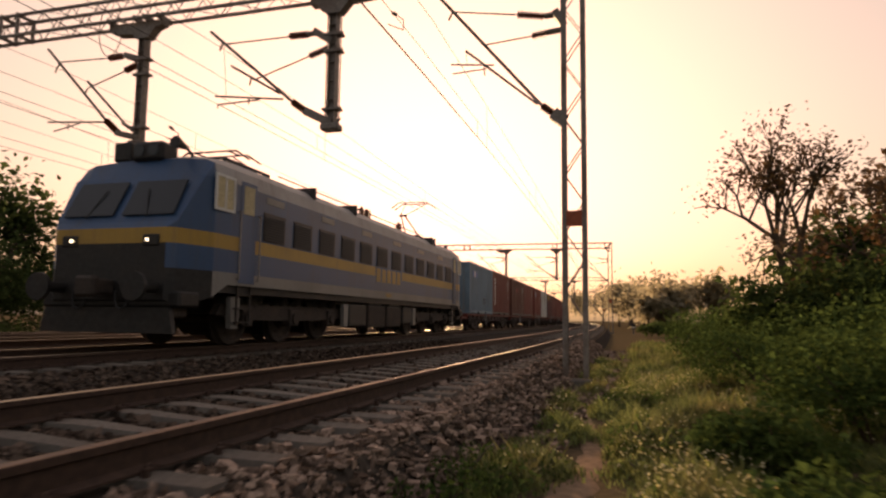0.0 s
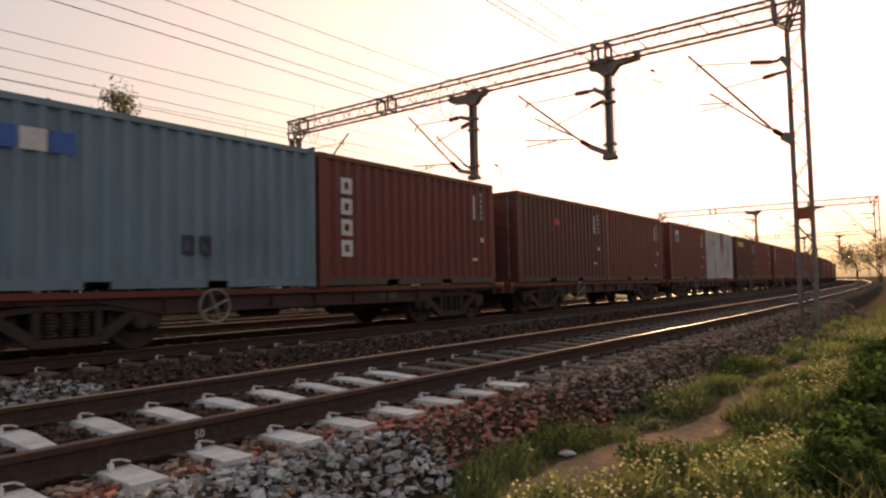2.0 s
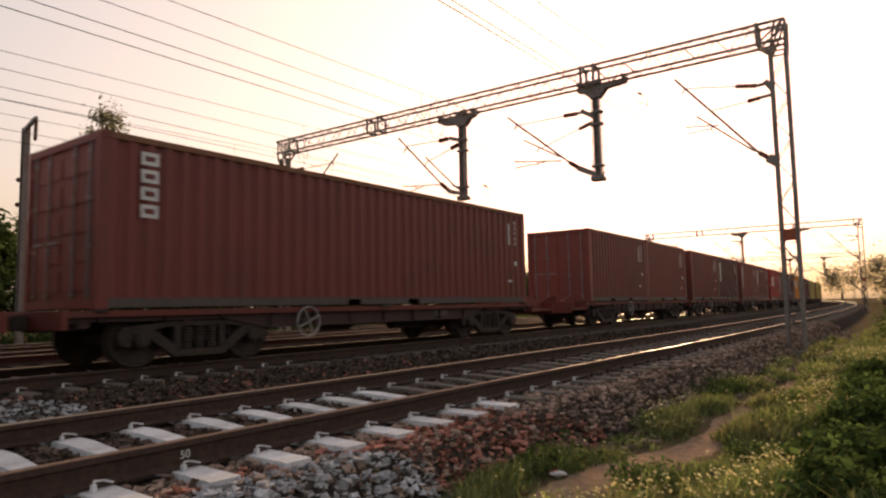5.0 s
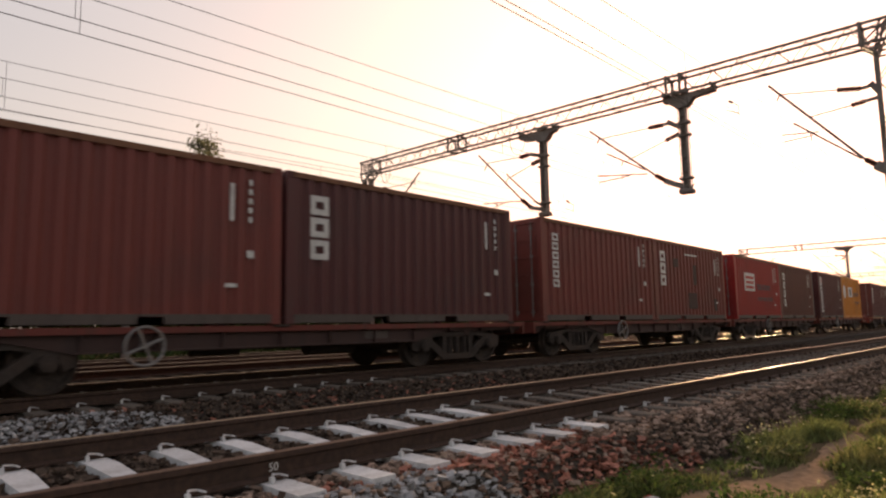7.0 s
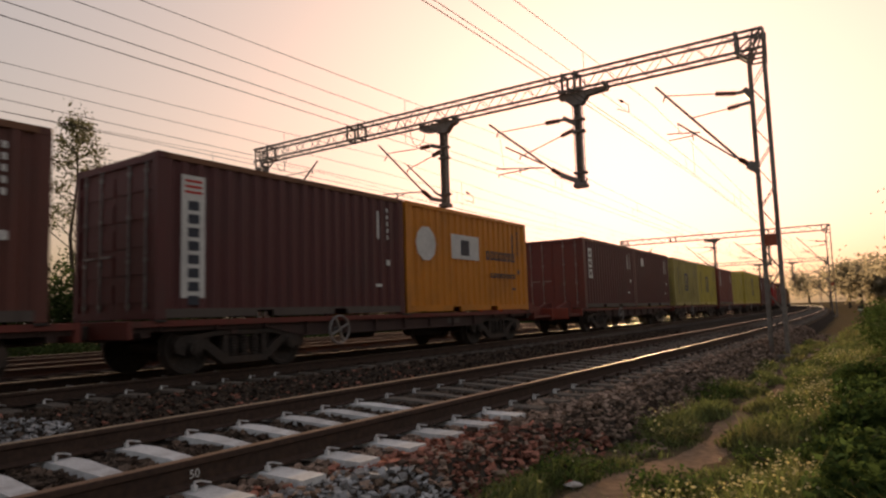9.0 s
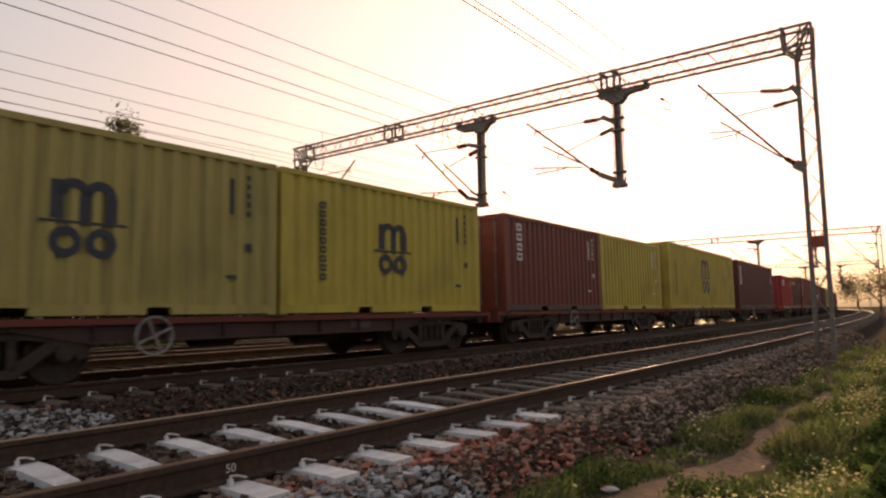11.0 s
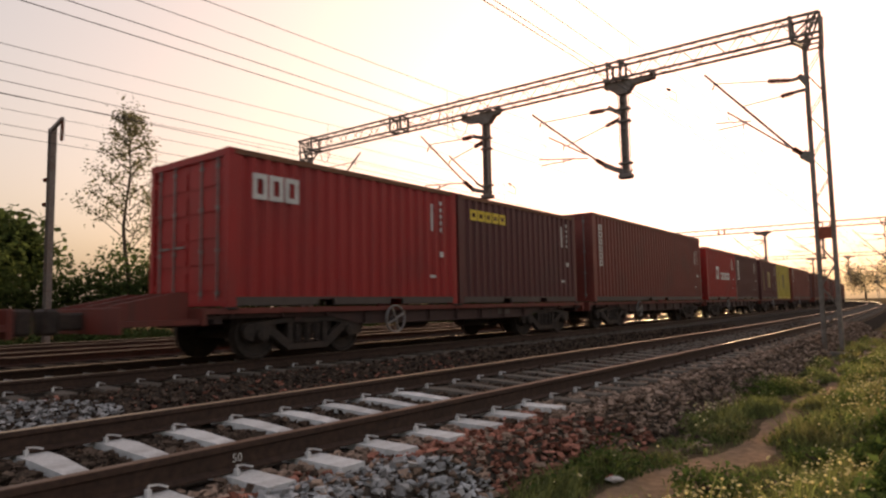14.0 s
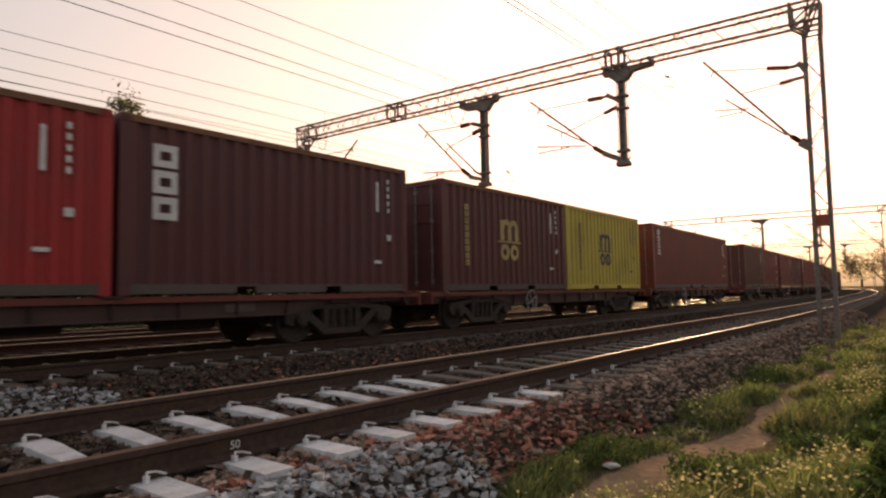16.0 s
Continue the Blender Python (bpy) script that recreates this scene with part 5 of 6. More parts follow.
    # small wire anchors beside the posts
    for x, z in ((-12.6, 5.0), (-7.1, 7.1)):
        bm = bmesh.new()
        rod(bm, (x, 0, z), (x + 0.3, 0, z - 0.22), 0.012, 5)
        rod(bm, (x + 0.3, 0, z - 0.22), (x + 0.3, 0, z - 0.45), 0.012, 5)
        rod(bm, (x + 0.3, 0, z - 0.45), (x - 0.05, 0, z - 0.28), 0.012, 5)
        rod(bm, (x + 0.05, 0, z - 0.04), (x + 0.14, 0, z - 0.10), 0.04, 6)
        part("wire_anchor", bm, M["ohe_steel"], p)
    return tagged(p, "galvanised lattice portal carrying overhead wires across four tracks", "portal", group="overhead line portals", kind="structure")


def build_overhead():
    ys0 = PORTALS[0]
    p = portal()
    p.matrix_basis = pose(float(bend(ys0)), ys0, 0, 0, 0, heading(ys0))
    for y in PORTALS[1:]:
        copy_thing(p, pose(float(bend(y)), y, 0, 0, 0, heading(y)))
    supports = [-34.0] + PORTALS + [231.0]
    for x in (T1 - 0.88, T2 - 0.30, T3 - 0.10, T4 + 0.3):
        # the running pair, and the pair of the next section where the two overlap
        for dx, top, sag, low in ((0.0, 6.85, 0.40, 5.47), (-0.28, 6.32, 0.10, 5.83)):
            w = tagged(new("overhead_wire"), "thin dark catenary and contact wire with droppers", "overhead wire", group="overhead wires", kind="structure")
            cat, con, drop = bmesh.new(), bmesh.new(), bmesh.new()
            for a, b in zip(supports, supports[1:]):
                n = 10
                prev = None
                for i in range(n + 1):
                    f = i / n
                    y = a + (b - a) * f
                    xx = x + dx + float(bend(y))
                    z = top - 4 * sag * f * (1 - f)
                    if prev:
                        rod(cat, prev[0], (xx, y, z), 0.0070, 5, cap=False)
                        rod(con, prev[1], (xx, y, low), 0.0080, 5, cap=False)
                    if 0 < i < n and i % 2:
                        rod(drop, (xx, y, z), (xx, y, low), 0.006, 4, cap=False)
                    prev = ((xx, y, z), (xx, y, low))
            part("catenary_wire", cat, M["wire"], w)
            part("contact_wire", con, M["wire"], w)
            part("droppers", drop, M["wire"], w)


build_overhead()

# ---------------------------------------------------------------- the train
loco = locomotive()
UNIT, UNIT_STEP, PITCH, UNITS = 37.6, 70.73, 13.4, 7
# what each wagon of a five-wagon set carries, front first: (feet, height, paint, marks)
LOADS = [
    [[(20, H86, "blue", "blue"), (20, H86, "red", "four")], [(20, H86, "brown", "patch"), (20, H86, "red", "data")], [(20, H86, "red", "flag"), (20, H86, "grey", "rust")],
     [(20, H86, "maroon", "wide"), (20, H86, "red", "data")], [(40, H86, "red", "col")]],
    [[(20, H86, "red", "data"), (20, H86, "red", "data")], [(20, H86, "red", "data"), (20, H86, "maroon", "three")], [(20, H86, "red", "six"), (20, H86, "red", "patched")],
     [(20, H86, "bright_red", "square"), (20, H86, "brown", "four")], [(20, H86, "maroon", "panel"), (20, H86, "amber", "hex")]],
    [[(20, H86, "maroon", "three"), (20, H86, "maroon", "small")], [(20, H86, "olive", "dark"), (20, H86, "yellow", "dark")], [(20, H86, "red", "col"), (20, H86, "yellow", "data")],
     [(40, HTALL, "yellow", "big")], [(40, HTALL, "maroon", "three")]],
    [[(20, H86, "bright_red", "white_word"), (20, H86, "maroon", "wide")], [(40, HTALL, "red", "six")], [(20, H86, "bright_red", "line"), (20, H86, "maroon", "three")],
     [(20, H86, "maroon", "gold"), (20, H86, "yellow", "big20")], [(40, H86, "red", "col")]],
    [[(20, H86, "brown", "data"), (20, H86, "red", "data")], [(20, H86, "red", "data"), (20, H86, "maroon", "data")], [(40, H86, "red", "col")], [(20, H86, "red", "data"), (20, H86, "maroon", "data")], [(40, H86, "brown", "col")]],
    [[(20, H86, "red", "data"), (20, H86, "red", "data")], [(40, H86, "maroon", "col")], [(20, H86, "brown", "data"), (20, H86, "red", "data")], [(40, H86, "red", "col")], [(20, H86, "red", "data"), (20, H86, "grey", "rust")]],
    [[(40, H86, "red", "col")], [(20, H86, "red", "data"), (20, H86, "brown", "data")], [(40, H86, "maroon", "col")], [(40, H86, "red", "col")], [(20, H86, "red", "data"), (20, H86, "red", "data")]],
]
WORDS = {"red": "oxide-red", "maroon": "dull maroon", "brown": "brown-red", "bright_red": "bright red", "blue": "grey-blue", "grey": "off-white rust-streaked",
         "yellow": "yellow", "amber": "amber-yellow", "olive": "grimy olive-yellow"}


def add_marks(c, L, H, kind):
    a, b = -L / 2, L / 2
    if kind not in ("rust", "blue"):
        data_marks(c, L, H, "mark_dark" if kind in ("big", "big20", "dark", "hex") else "mark_white")
    if kind == "col":
        letter_bars(c, "mark_white", a + 0.62, a + 0.90, 1.33, 2.40, 4)
    elif kind == "three_patch":
        letter_bars(c, "mark_white", a + 0.95, a + 1.25, H - 1.55, H - 0.55, 3, gap=0.18)
        mark(c, "mark_red", a + 3.1, a + 3.9, 1.15, 1.65, "paint_patch")
    elif kind == "three":
        letter_bars(c, "mark_white", a + 0.49, a + 0.87, H - 1.51, H - 0.34, 3, gap=0.14)
    elif kind == "four":
        letter_bars(c, "mark_white", a + 0.58, a + 0.88, H - 2.05, H - 0.39, 4, gap=0.22)
    elif kind == "patched":
        letter_bars(c, "mark_white", a + 0.49, a + 0.87, H - 1.51, H - 0.34, 3, gap=0.14)
        for y0, y1, z0, z1 in ((1.50, 1.90, 1.75, 2.04), (2.60, 3.35, 0.37, 0.92), (3.1, 3.4, 1.2, 1.9), (4.9, 5.2, 0.3, 0.75)):
            mark(c, "dark_maroon", a + y0, a + y1, z0, z1, "paint_patch", "dark overpainted patch")
        mark(c, "mark_white", a + 2.45, a + 3.5, 2.20, 2.25, "stencil_bar")
    elif kind == "six":
        letter_bars(c, "mark_white", a + 0.50, a + 0.76, H - 1.75, H - 0.34, 6, gap=0.18)
    elif kind == "wide":
        letter_bars(c, "mark_yellow", a + 0.48, a + 2.09, H - 0.59, H - 0.33, 5, False, 0.12)
    elif kind == "flag":
        mark(c, "mark_white", a + 0.85, a + 1.32, H - 0.85, H - 0.35, "sign_panel", "white and blue square sign")
        bm = bmesh.new()
        box(bm, CW / 2 - 0.006, CW / 2 - 0.001, a + 0.92, a + 1.25, H - 0.82, H - 0.52)
        part("sign_field", bm, M["mark_blue"], c)
    elif kind == "rust":
        for y, w, z in ((a + 1.1, 0.9, 2.05),):
            bm = bmesh.new()
            box(bm, CW / 2 - 0.010, CW / 2 - 0.006, y, y + w, z - 0.3, z)
            part("paint_patch", bm, M["loco_grey"], c, "overpainted grey patch")
    elif kind == "blue":
        for k, mt in enumerate(("mark_blue", "mark_white", "mark_blue")):
            mark(c, mt, a + 0.72 + k * 0.36, a + 1.05 + k * 0.36, H - 0.72, H - 0.42, "sign_panel")
        letter_bars(c, "mark_dark", a + 3.3, a + 3.9, 0.55, 0.85, 2, False)
    elif kind == "patch":
        mark(c, "mark_red", a + 2.2, a + 2.6, 1.75, 1.95, "sign_panel")
    elif kind == "square":
        mark(c, "mark_white", a + 1.15, a + 2.43, H - 1.43, H - 0.69, "sign_panel", "white striped square sign")
        for k in range(3):
            bm = bmesh.new()
            box(bm, CW / 2 - 0.006, CW / 2 - 0.001, a + 1.30, a + 2.28, H - 0.93 - k * 0.2, H - 0.82 - k * 0.2)
            part("sign_stripe", bm, M["mark_red"], c)
        letter_bars(c, "mark_dark", a + 2.64, a + 4.84, 0.78, 0.92, 7, False)
        letter_bars(c, "mark_dark", a + 2.75, a + 4.60, 1.25, 1.47, 6, False)
    elif kind == "panel":
        mark(c, "mark_white", a + 0.42, a + 0.85, 0.33, H - 0.31, "sign_panel", "tall white panel with dark bars")
        for k in range(8):
            bm = bmesh.new()
            z = H - 0.72 - k * 0.215
            box(bm, CW / 2 - 0.006, CW / 2 - 0.001, a + 0.54, a + 0.74, z - 0.15, z)
            part("lettering_bar", bm, M["mark_dark"], c)
        for k in range(3):
            bm = bmesh.new()
            box(bm, CW / 2 - 0.006, CW / 2 - 0.001, a + 0.48, a + 0.79, H - 0.42 - k * 0.09, H - 0.38 - k * 0.09)
            part("sign_stripe", bm, M["mark_red"], c)
    elif kind == "hex":
        bm = bmesh.new()
        prism(bm, [(a + 0.80 + 0.42 * math.cos(t * math.pi / 5), H - 0.95 + 0.42 * math.sin(t * math.pi / 5)) for t in range(10)], 0, CW / 2 - 0.010, CW / 2 - 0.006)
        part("sign_disc", bm, M["mark_white"], c, "white disc sign")
        mark(c, "mark_white", a + 1.9, a + 3.25, H - 1.25, H - 0.62, "sign_panel", "white square sign with a dark bar")
        bm = bmesh.new()
        box(bm, CW / 2 - 0.006, CW / 2 - 0.001, a + 2.35, a + 2.75, H - 1.15, H - 0.75)
        part("lettering_bar", bm, M["mark_dark"], c)
        letter_bars(c, "mark_dark", a + 3.6, a + 5.3, H - 1.2, H - 0.95, 7, False)
        letter_bars(c, "mark_dark", a + 3.8, a + 5.3, H - 1.68, H - 1.56, 8, False)
    elif kind in ("big", "big20", "dark", "gold"):
        mt = "mark_gold" if kind == "gold" else "mark_dark"
        if kind == "big":
            arch_sign(c, mt, a + 5.12, H - 0.54, 1.80)
        else:
            arch_sign(c, mt, a + 2.34, H - 0.78, 1.14)
        letter_bars(c, mt, a + 0.9, a + 1.05, 0.6, 2.1, 9)
    elif kind == "white_word":
        letter_bars(c, "mark_white", a + 0.45, a + 1.45, H - 0.80, H - 0.36, 3, False, 0.10)
    elif kind == "line":
        letter_bars(c, "mark_white", a + 1.75, a + 2.35, 1.05, 1.70, 1, False, 0.1)
        letter_bars(c, "mark_white", a + 2.65, a + 4.6, 1.05, 1.42, 4, False, 0.14)
    elif kind == "small":
        mark(c, "mark_white", a + 1.1, a + 1.5, H - 0.75, H - 0.4, "sign_panel")


def end_platform(w, s):
    """The longer outer end of a five-wagon set: sloping ribs on a short deck, and the coupler."""
    y0, y1 = s * 6.53, s * 7.75
    bm = bmesh.new()
    box(bm, -1.15, 1.15, min(y0, y1), max(y0, y1), 0.62, 0.70)
    box(bm, -1.2, 1.2, min(y1, y1 + s * 0.06), max(y1, y1 + s * 0.06), 0.52, 0.90, 0.01)
    part("end_deck", bm, M["wagon"], w)
    for x in (-0.75, 0.0, 0.75):
        bm = bmesh.new()
        prism(bm, [(y0, 0.70), (y1, 0.70), (y1, 0.92), (y0 + s * 0.2, 1.12), (y0, 1.12)], 0, x - 0.05, x + 0.05)
        part("end_rib", bm, M["wagon"], w)
    bm = bmesh.new()
    box(bm, -0.12, 0.12, min(y1, y1 + s * 0.45), max(y1, y1 + s * 0.45), 0.58, 0.84, 0.03)
    box(bm, -0.2, 0.2, min(y1 + s * 0.4, y1 + s * 0.62), max(y1 + s * 0.4, y1 + s * 0.62), 0.52, 0.90, 0.04)
    part("coupler", bm, M["bogie"], w)


MOVING = [(loco, LOCO_FRONT, 0.0, 0.0)]
_first_wagon = None
ENDS = []
for k in range(UNITS):
    for j, load in enumerate(LOADS[k]):
        u = UNIT + UNIT_STEP * k + PITCH * j + (0.28 if j == 4 else 0.0)          # where the load begins, behind the train's origin
        mid = u + C40 / 2
        if _first_wagon is None:
            _first_wagon = tagged(wagon(), "low rusty red skeletal container wagon on two bogies", "railway wagon", group="container wagons")
            wg = _first_wagon
        else:
            wg = copy_thing(_first_wagon, Matrix.Identity(4))
        MOVING.append((wg, mid, 0.0, 0.0))
        ENDS.append((wg, -1 if j == 0 else 1 if j == 4 else 0))
        at_u = u
        for feet, H, paint, marks in load:
            L = C40 if feet == 40 else C20
            if feet == 20 and at_u > u:
                at_u = u + C40 - C20
            c = get_container(L, H, paint, Matrix.Identity(4))
            MOVING.append((c, at_u + L / 2, DECK, 0.0))
            tagged(c, "%s corrugated steel %s container riding on a wagon" % (WORDS[paint], "forty-foot" if feet == 40 else "twenty-foot"), "shipping container", group="containers of the train")
            c["marks"] = marks
            c["feet"] = feet
            c["tall"] = H
            at_u += L
for ob, _u, _z, _r in MOVING:
    if "marks" in ob:
        add_marks(ob, C40 if ob["feet"] == 40 else C20, ob["tall"], ob["marks"])
        del ob["marks"], ob["feet"], ob["tall"]
for wg, s in ENDS:
    if s:
        end_platform(wg, s)


# ---------------------------------------------------------------- plants
def leaves(name, pts, size, mat, droop=0.3, long=1.7):
    """Many small folded leaves at the given places."""
    n = len(pts)
    d = rng.normal(size=(n, 3))
    d[:, 2] = d[:, 2] * 0.6 - droop * 0.4
    d /= np.linalg.norm(d, axis=1, keepdims=True)
    up = rng.normal(size=(n, 3)) * 0.6 + (0, 0, 1)
    s = np.cross(d, up)
    s /= np.linalg.norm(s, axis=1, keepdims=True) + 1e-9
    nn = np.cross(s, d)
    sz = (size * rng.uniform(0.6, 1.35, n))[:, None]
    a, tip = pts, pts + d * sz * long
    mid = pts + d * sz * long * 0.45
    l, r = mid + s * sz * 0.5 + nn * sz * 0.14, mid - s * sz * 0.5 + nn * sz * 0.14
    v = np.stack([a, l, tip, r], 1).reshape(-1, 3)
    i = np.arange(n)[:, None] * 4
    f = np.concatenate([np.stack([i[:, 0], i[:, 0] + 1, i[:, 0] + 2], 1), np.stack([i[:, 0], i[:, 0] + 2, i[:, 0] + 3], 1)])
    return from_arrays(name, v, f, mat)


def branchy(bm, p, d, length, r, depth, tips, spread=0.55, twig=0.02):
    """A limb that forks."""
    p, d = Vector(p), Vector(d).normalized()
    q = p + d * length
    rod(bm, p, q, r, 7 if r > 0.05 else 5, r * 0.68, cap=False)
    tips.append((q, depth))
    if depth == 0:
        return
    for k in range(3 if depth > 1 else 2):
        nd = d + Vector(rng.normal(size=3)) * spread + Vector((0, 0, 0.18))
        branchy(bm, q - d * length * rng.uniform(0.0, 0.35), nd, length * rng.uniform(0.62, 0.85), max(r * 0.6, twig * 0.5), depth - 1, tips, spread, twig)


def tree(x, y, height, leaf_mat, n_leaf, label, leaf=0.16, spread=0.5, depth=4, cloud=0.5, lean=(0, 0, 1)):
    z = float(ground_height(x, y)) if math.hypot(x, y) < 60 else GROUND
    t = tagged(new("tree"), label, "tree")
    t.matrix_basis = pose(x, y, z - 0.05)
    bm, tips = bmesh.new(), []
    branchy(bm, (0, 0, 0), lean, height * 0.30, height * 0.022 + 0.03, depth, tips, spread)
    part("trunk", bm, M["bark"], t)
    ends = np.array([list(q) for q, d in tips if d <= 1])
    top = ends[:, 2].max()
    ends[:, 2] *= 1.0
    c = ends[rng.integers(0, len(ends), n_leaf)] + rng.normal(size=(n_leaf, 3)) * cloud * height * 0.06
    part("crown", leaves("crown", c, leaf, leaf_mat), None, t)
    s = height / (top + 0.2)
    t.scale = (s, s, s)
    return t


def clump_points(n, centre, radii, hollow=0.45):
    d = rng.normal(size=(n, 3))
    d /= np.linalg.norm(d, axis=1, keepdims=True)
    r = rng.uniform(hollow, 1.0, n) ** 0.6
    lump = 1 + 0.25 * np.sin(d[:, 0] * 7 + centre[0] * 3) * np.sin(d[:, 1] * 6 + centre[1]) + 0.15 * np.sin(d[:, 2] * 11)
    p = np.array(centre) + d * (r * lump)[:, None] * np.array(radii)
    return p


def shrub(x, y, w, height, n, mat, label, leaf=0.07, stems=7, name="shrub", category="shrub"):
    z = float(ground_height(x, y)) if math.hypot(x, y) < 60 else GROUND
    s = tagged(new(name), label, category)
    s.matrix_basis = pose(x, y, z)
    bm = bmesh.new()
    pts = []
    for k in range(stems):
        a = 2 * math.pi * k / stems + rng.uniform(0, 0.7)
        reach = w * rng.uniform(0.25, 0.5)
        top = height * rng.uniform(0.62, 1.0)
        p = (reach * math.cos(a), reach * math.sin(a), top * 0.8)
        q = (reach * 0.55 * math.cos(a + 0.3), reach * 0.55 * math.sin(a + 0.3), top * 0.45)
        rod(bm, (0.05 * math.cos(a), 0.05 * math.sin(a), -0.05), q, 0.018, 5, 0.013, cap=False)
        rod(bm, q, p, 0.013, 5, 0.005, cap=False)
        pts.append(clump_points(n // stems, (p[0], p[1], top * 0.62), (w * 0.30, w * 0.30, top * 0.42)))
    part("branchwork", bm, M["bark"], s)
    pts = np.concatenate(pts)
    pts = pts[pts[:, 2] > 0.02]
    part("foliage", leaves("foliage", pts, leaf, mat), None, s)
    return s


# shrubs beside the path
for x, y, w, hh, n in ((-0.35, 5.0, 0.8, 0.42, 900), (-0.55, 6.5, 0.8, 0.40, 900), (-0.45, 8.2, 0.9, 0.5, 1000), (-0.6, 10.2, 0.9, 0.5, 900), (-0.7, 12.6, 1.0, 0.55, 900), (0.9, 4.6, 1.5, 0.95, 2600), (2.3, 5.6, 2.0, 1.35, 3400), (1.0, 7.6, 1.5, 0.95, 2800), (2.5, 8.6, 2.0, 1.5, 3400), (4.4, 7.2, 2.4, 1.9, 3200), (0.7, 10.4, 1.7, 1.0, 2800),
                       (2.2, 12.0, 2.2, 1.5, 3200), (4.6, 11.4, 2.6, 2.0, 3000), (0.5, 14.0, 1.8, 1.15, 2600), (2.0, 16.4, 2.4, 1.6, 2800), (4.2, 16.0, 2.6, 2.1, 2600), (0.2, 18.5, 2.0, 1.3, 2400),
                       (1.8, 21.5, 2.6, 1.7, 2400), (4.2, 21.5, 3.0, 2.3, 2400), (0.0, 24.5, 2.2, 1.5, 2200), (6.8, 9.6, 2.8, 2.2, 2400), (7.2, 14.5, 3.0, 2.5, 2400), (3.2, 27.5, 3.2, 2.3, 2200), (0.6, 30.0, 2.6, 1.7, 2000)):
    shrub(x - 0.6, y, w, hh, int(n * 2.2), M["leaf"], "dense dark green shrub on the verge", leaf=0.046)
for k in range(46):
    y = 3.4 + 15 * float(rng.uniform(0, 1)) ** 1.3
    x = float(rng.uniform(-3.4, -0.8)) + float(bend(y))
    if abs(x - float(path_x(y))) < 0.55:
        continue
    shrub(x, y, float(rng.uniform(0.45, 0.95)), float(rng.uniform(0.14, 0.30)), 620, M["leaf"] if k % 3 else M["grass"], "low tuft of leafy weeds beside the footpath", leaf=0.026, stems=5, name="weed_tuft", category="weeds")
for x, y, w, hh in ((1.7, 25.5, 2.2, 2.4), (3.0, 24.8, 2.8, 3.4), (4.6, 25.0, 3.2, 3.9), (6.8, 26.0, 3.6, 4.2), (3.0, 38, 3.2, 1.8), (3.4, 50, 3.6, 2.2), (-0.8, 58, 3.0, 1.3)):
    shrub(x - 0.6, y, w, hh, 2600, M["leaf_dark"], "tall dusty green bush beside the line", leaf=0.13, name="bush", category="bush")
# trees past the shrubs
tree(1.8, 29.0, 7.6, M["leaf_dry"], 3000, "sparse half-bare tree with small brown leaves", leaf=0.085, spread=0.55, depth=5, cloud=0.5)
tree(5.0, 31.0, 6.4, M["leaf_dry"], 2200, "sparse half-bare tree with small brown leaves", leaf=0.11, spread=0.6, depth=5, cloud=0.5)
for x, y, hh in ((7.2, 40.0, 5.6), (10.0, 36.0, 6.6), (13.5, 38.0, 7.4), (12.0, 28.0, 6.0)):
    tree(x, y, hh, M["leaf_dark"], 5200, "leafy dark green tree with a broad crown", leaf=0.2, spread=0.6, depth=4, cloud=1.6)
# far trees: the haze is in their pale leaf colour
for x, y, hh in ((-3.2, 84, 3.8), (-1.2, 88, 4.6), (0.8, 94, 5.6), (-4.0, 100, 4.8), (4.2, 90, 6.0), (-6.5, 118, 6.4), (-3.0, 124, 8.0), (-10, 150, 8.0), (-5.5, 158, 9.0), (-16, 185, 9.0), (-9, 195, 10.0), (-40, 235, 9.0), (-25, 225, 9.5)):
    tree(x, y, hh, M["leaf_hazy"], 1300, "tree far along the line, its leaves coloured pale for haze", leaf=0.30, spread=0.6, depth=3, cloud=1.8)

# hedge and trees beyond the far track
for k in range(26):
    y = -16 + k * 4.2 + rng.uniform(-1.2, 1.2)
    x = -36 - rng.uniform(0, 6) + float(bend(y))
    hh = rng.uniform(5.0, 6.8)
    shrub(x, y, rng.uniform(5.5, 7.5), hh, 5200, M["leaf_dark"], "tall dark green bush beyond the far track", leaf=0.17, stems=10, name="bush", category="bush")
for k in range(30):
    y = -8 + k * 3.1 + float(rng.uniform(-0.8, 0.8))
    x = -28.6 - float(rng.uniform(0, 4.5)) + float(bend(y))
    shrub(x, y, float(rng.uniform(2.6, 3.6)), float(rng.uniform(0.7, 1.2)), 900, M["leaf_dark"], "low dark scrub beside the far track", leaf=0.12, stems=7, name="scrub", category="scrub")
for k in range(26):
    y = 84 + k * 6.5 + float(rng.uniform(-1.5, 1.5))
    shrub(-29.5 - float(rng.uniform(0, 5)) + float(bend(y)), y, float(rng.uniform(5.5, 7.0)), float(rng.uniform(1.0, 1.6)), 900, M["leaf_dark"], "low dark scrub beside the far track", leaf=0.2, stems=7, name="scrub", category="scrub")
for k in range(22):
    y = 96 + k * 9.0 + float(rng.uniform(-2, 2))
    x = -34 - float(rng.uniform(0, 5)) + float(bend(y))
    shrub(x, y, float(rng.uniform(9, 11)), float(rng.uniform(3.4, 4.6)), 1500, M["leaf_dark"], "dusty bush far beyond the far track", leaf=0.42, stems=7, name="bush", category="bush")
tree(-37.5, 44.0, 8.2, M["leaf_dark"], 3400, "leafy tree beyond the far track", leaf=0.24, spread=0.5, depth=4, cloud=1.2)


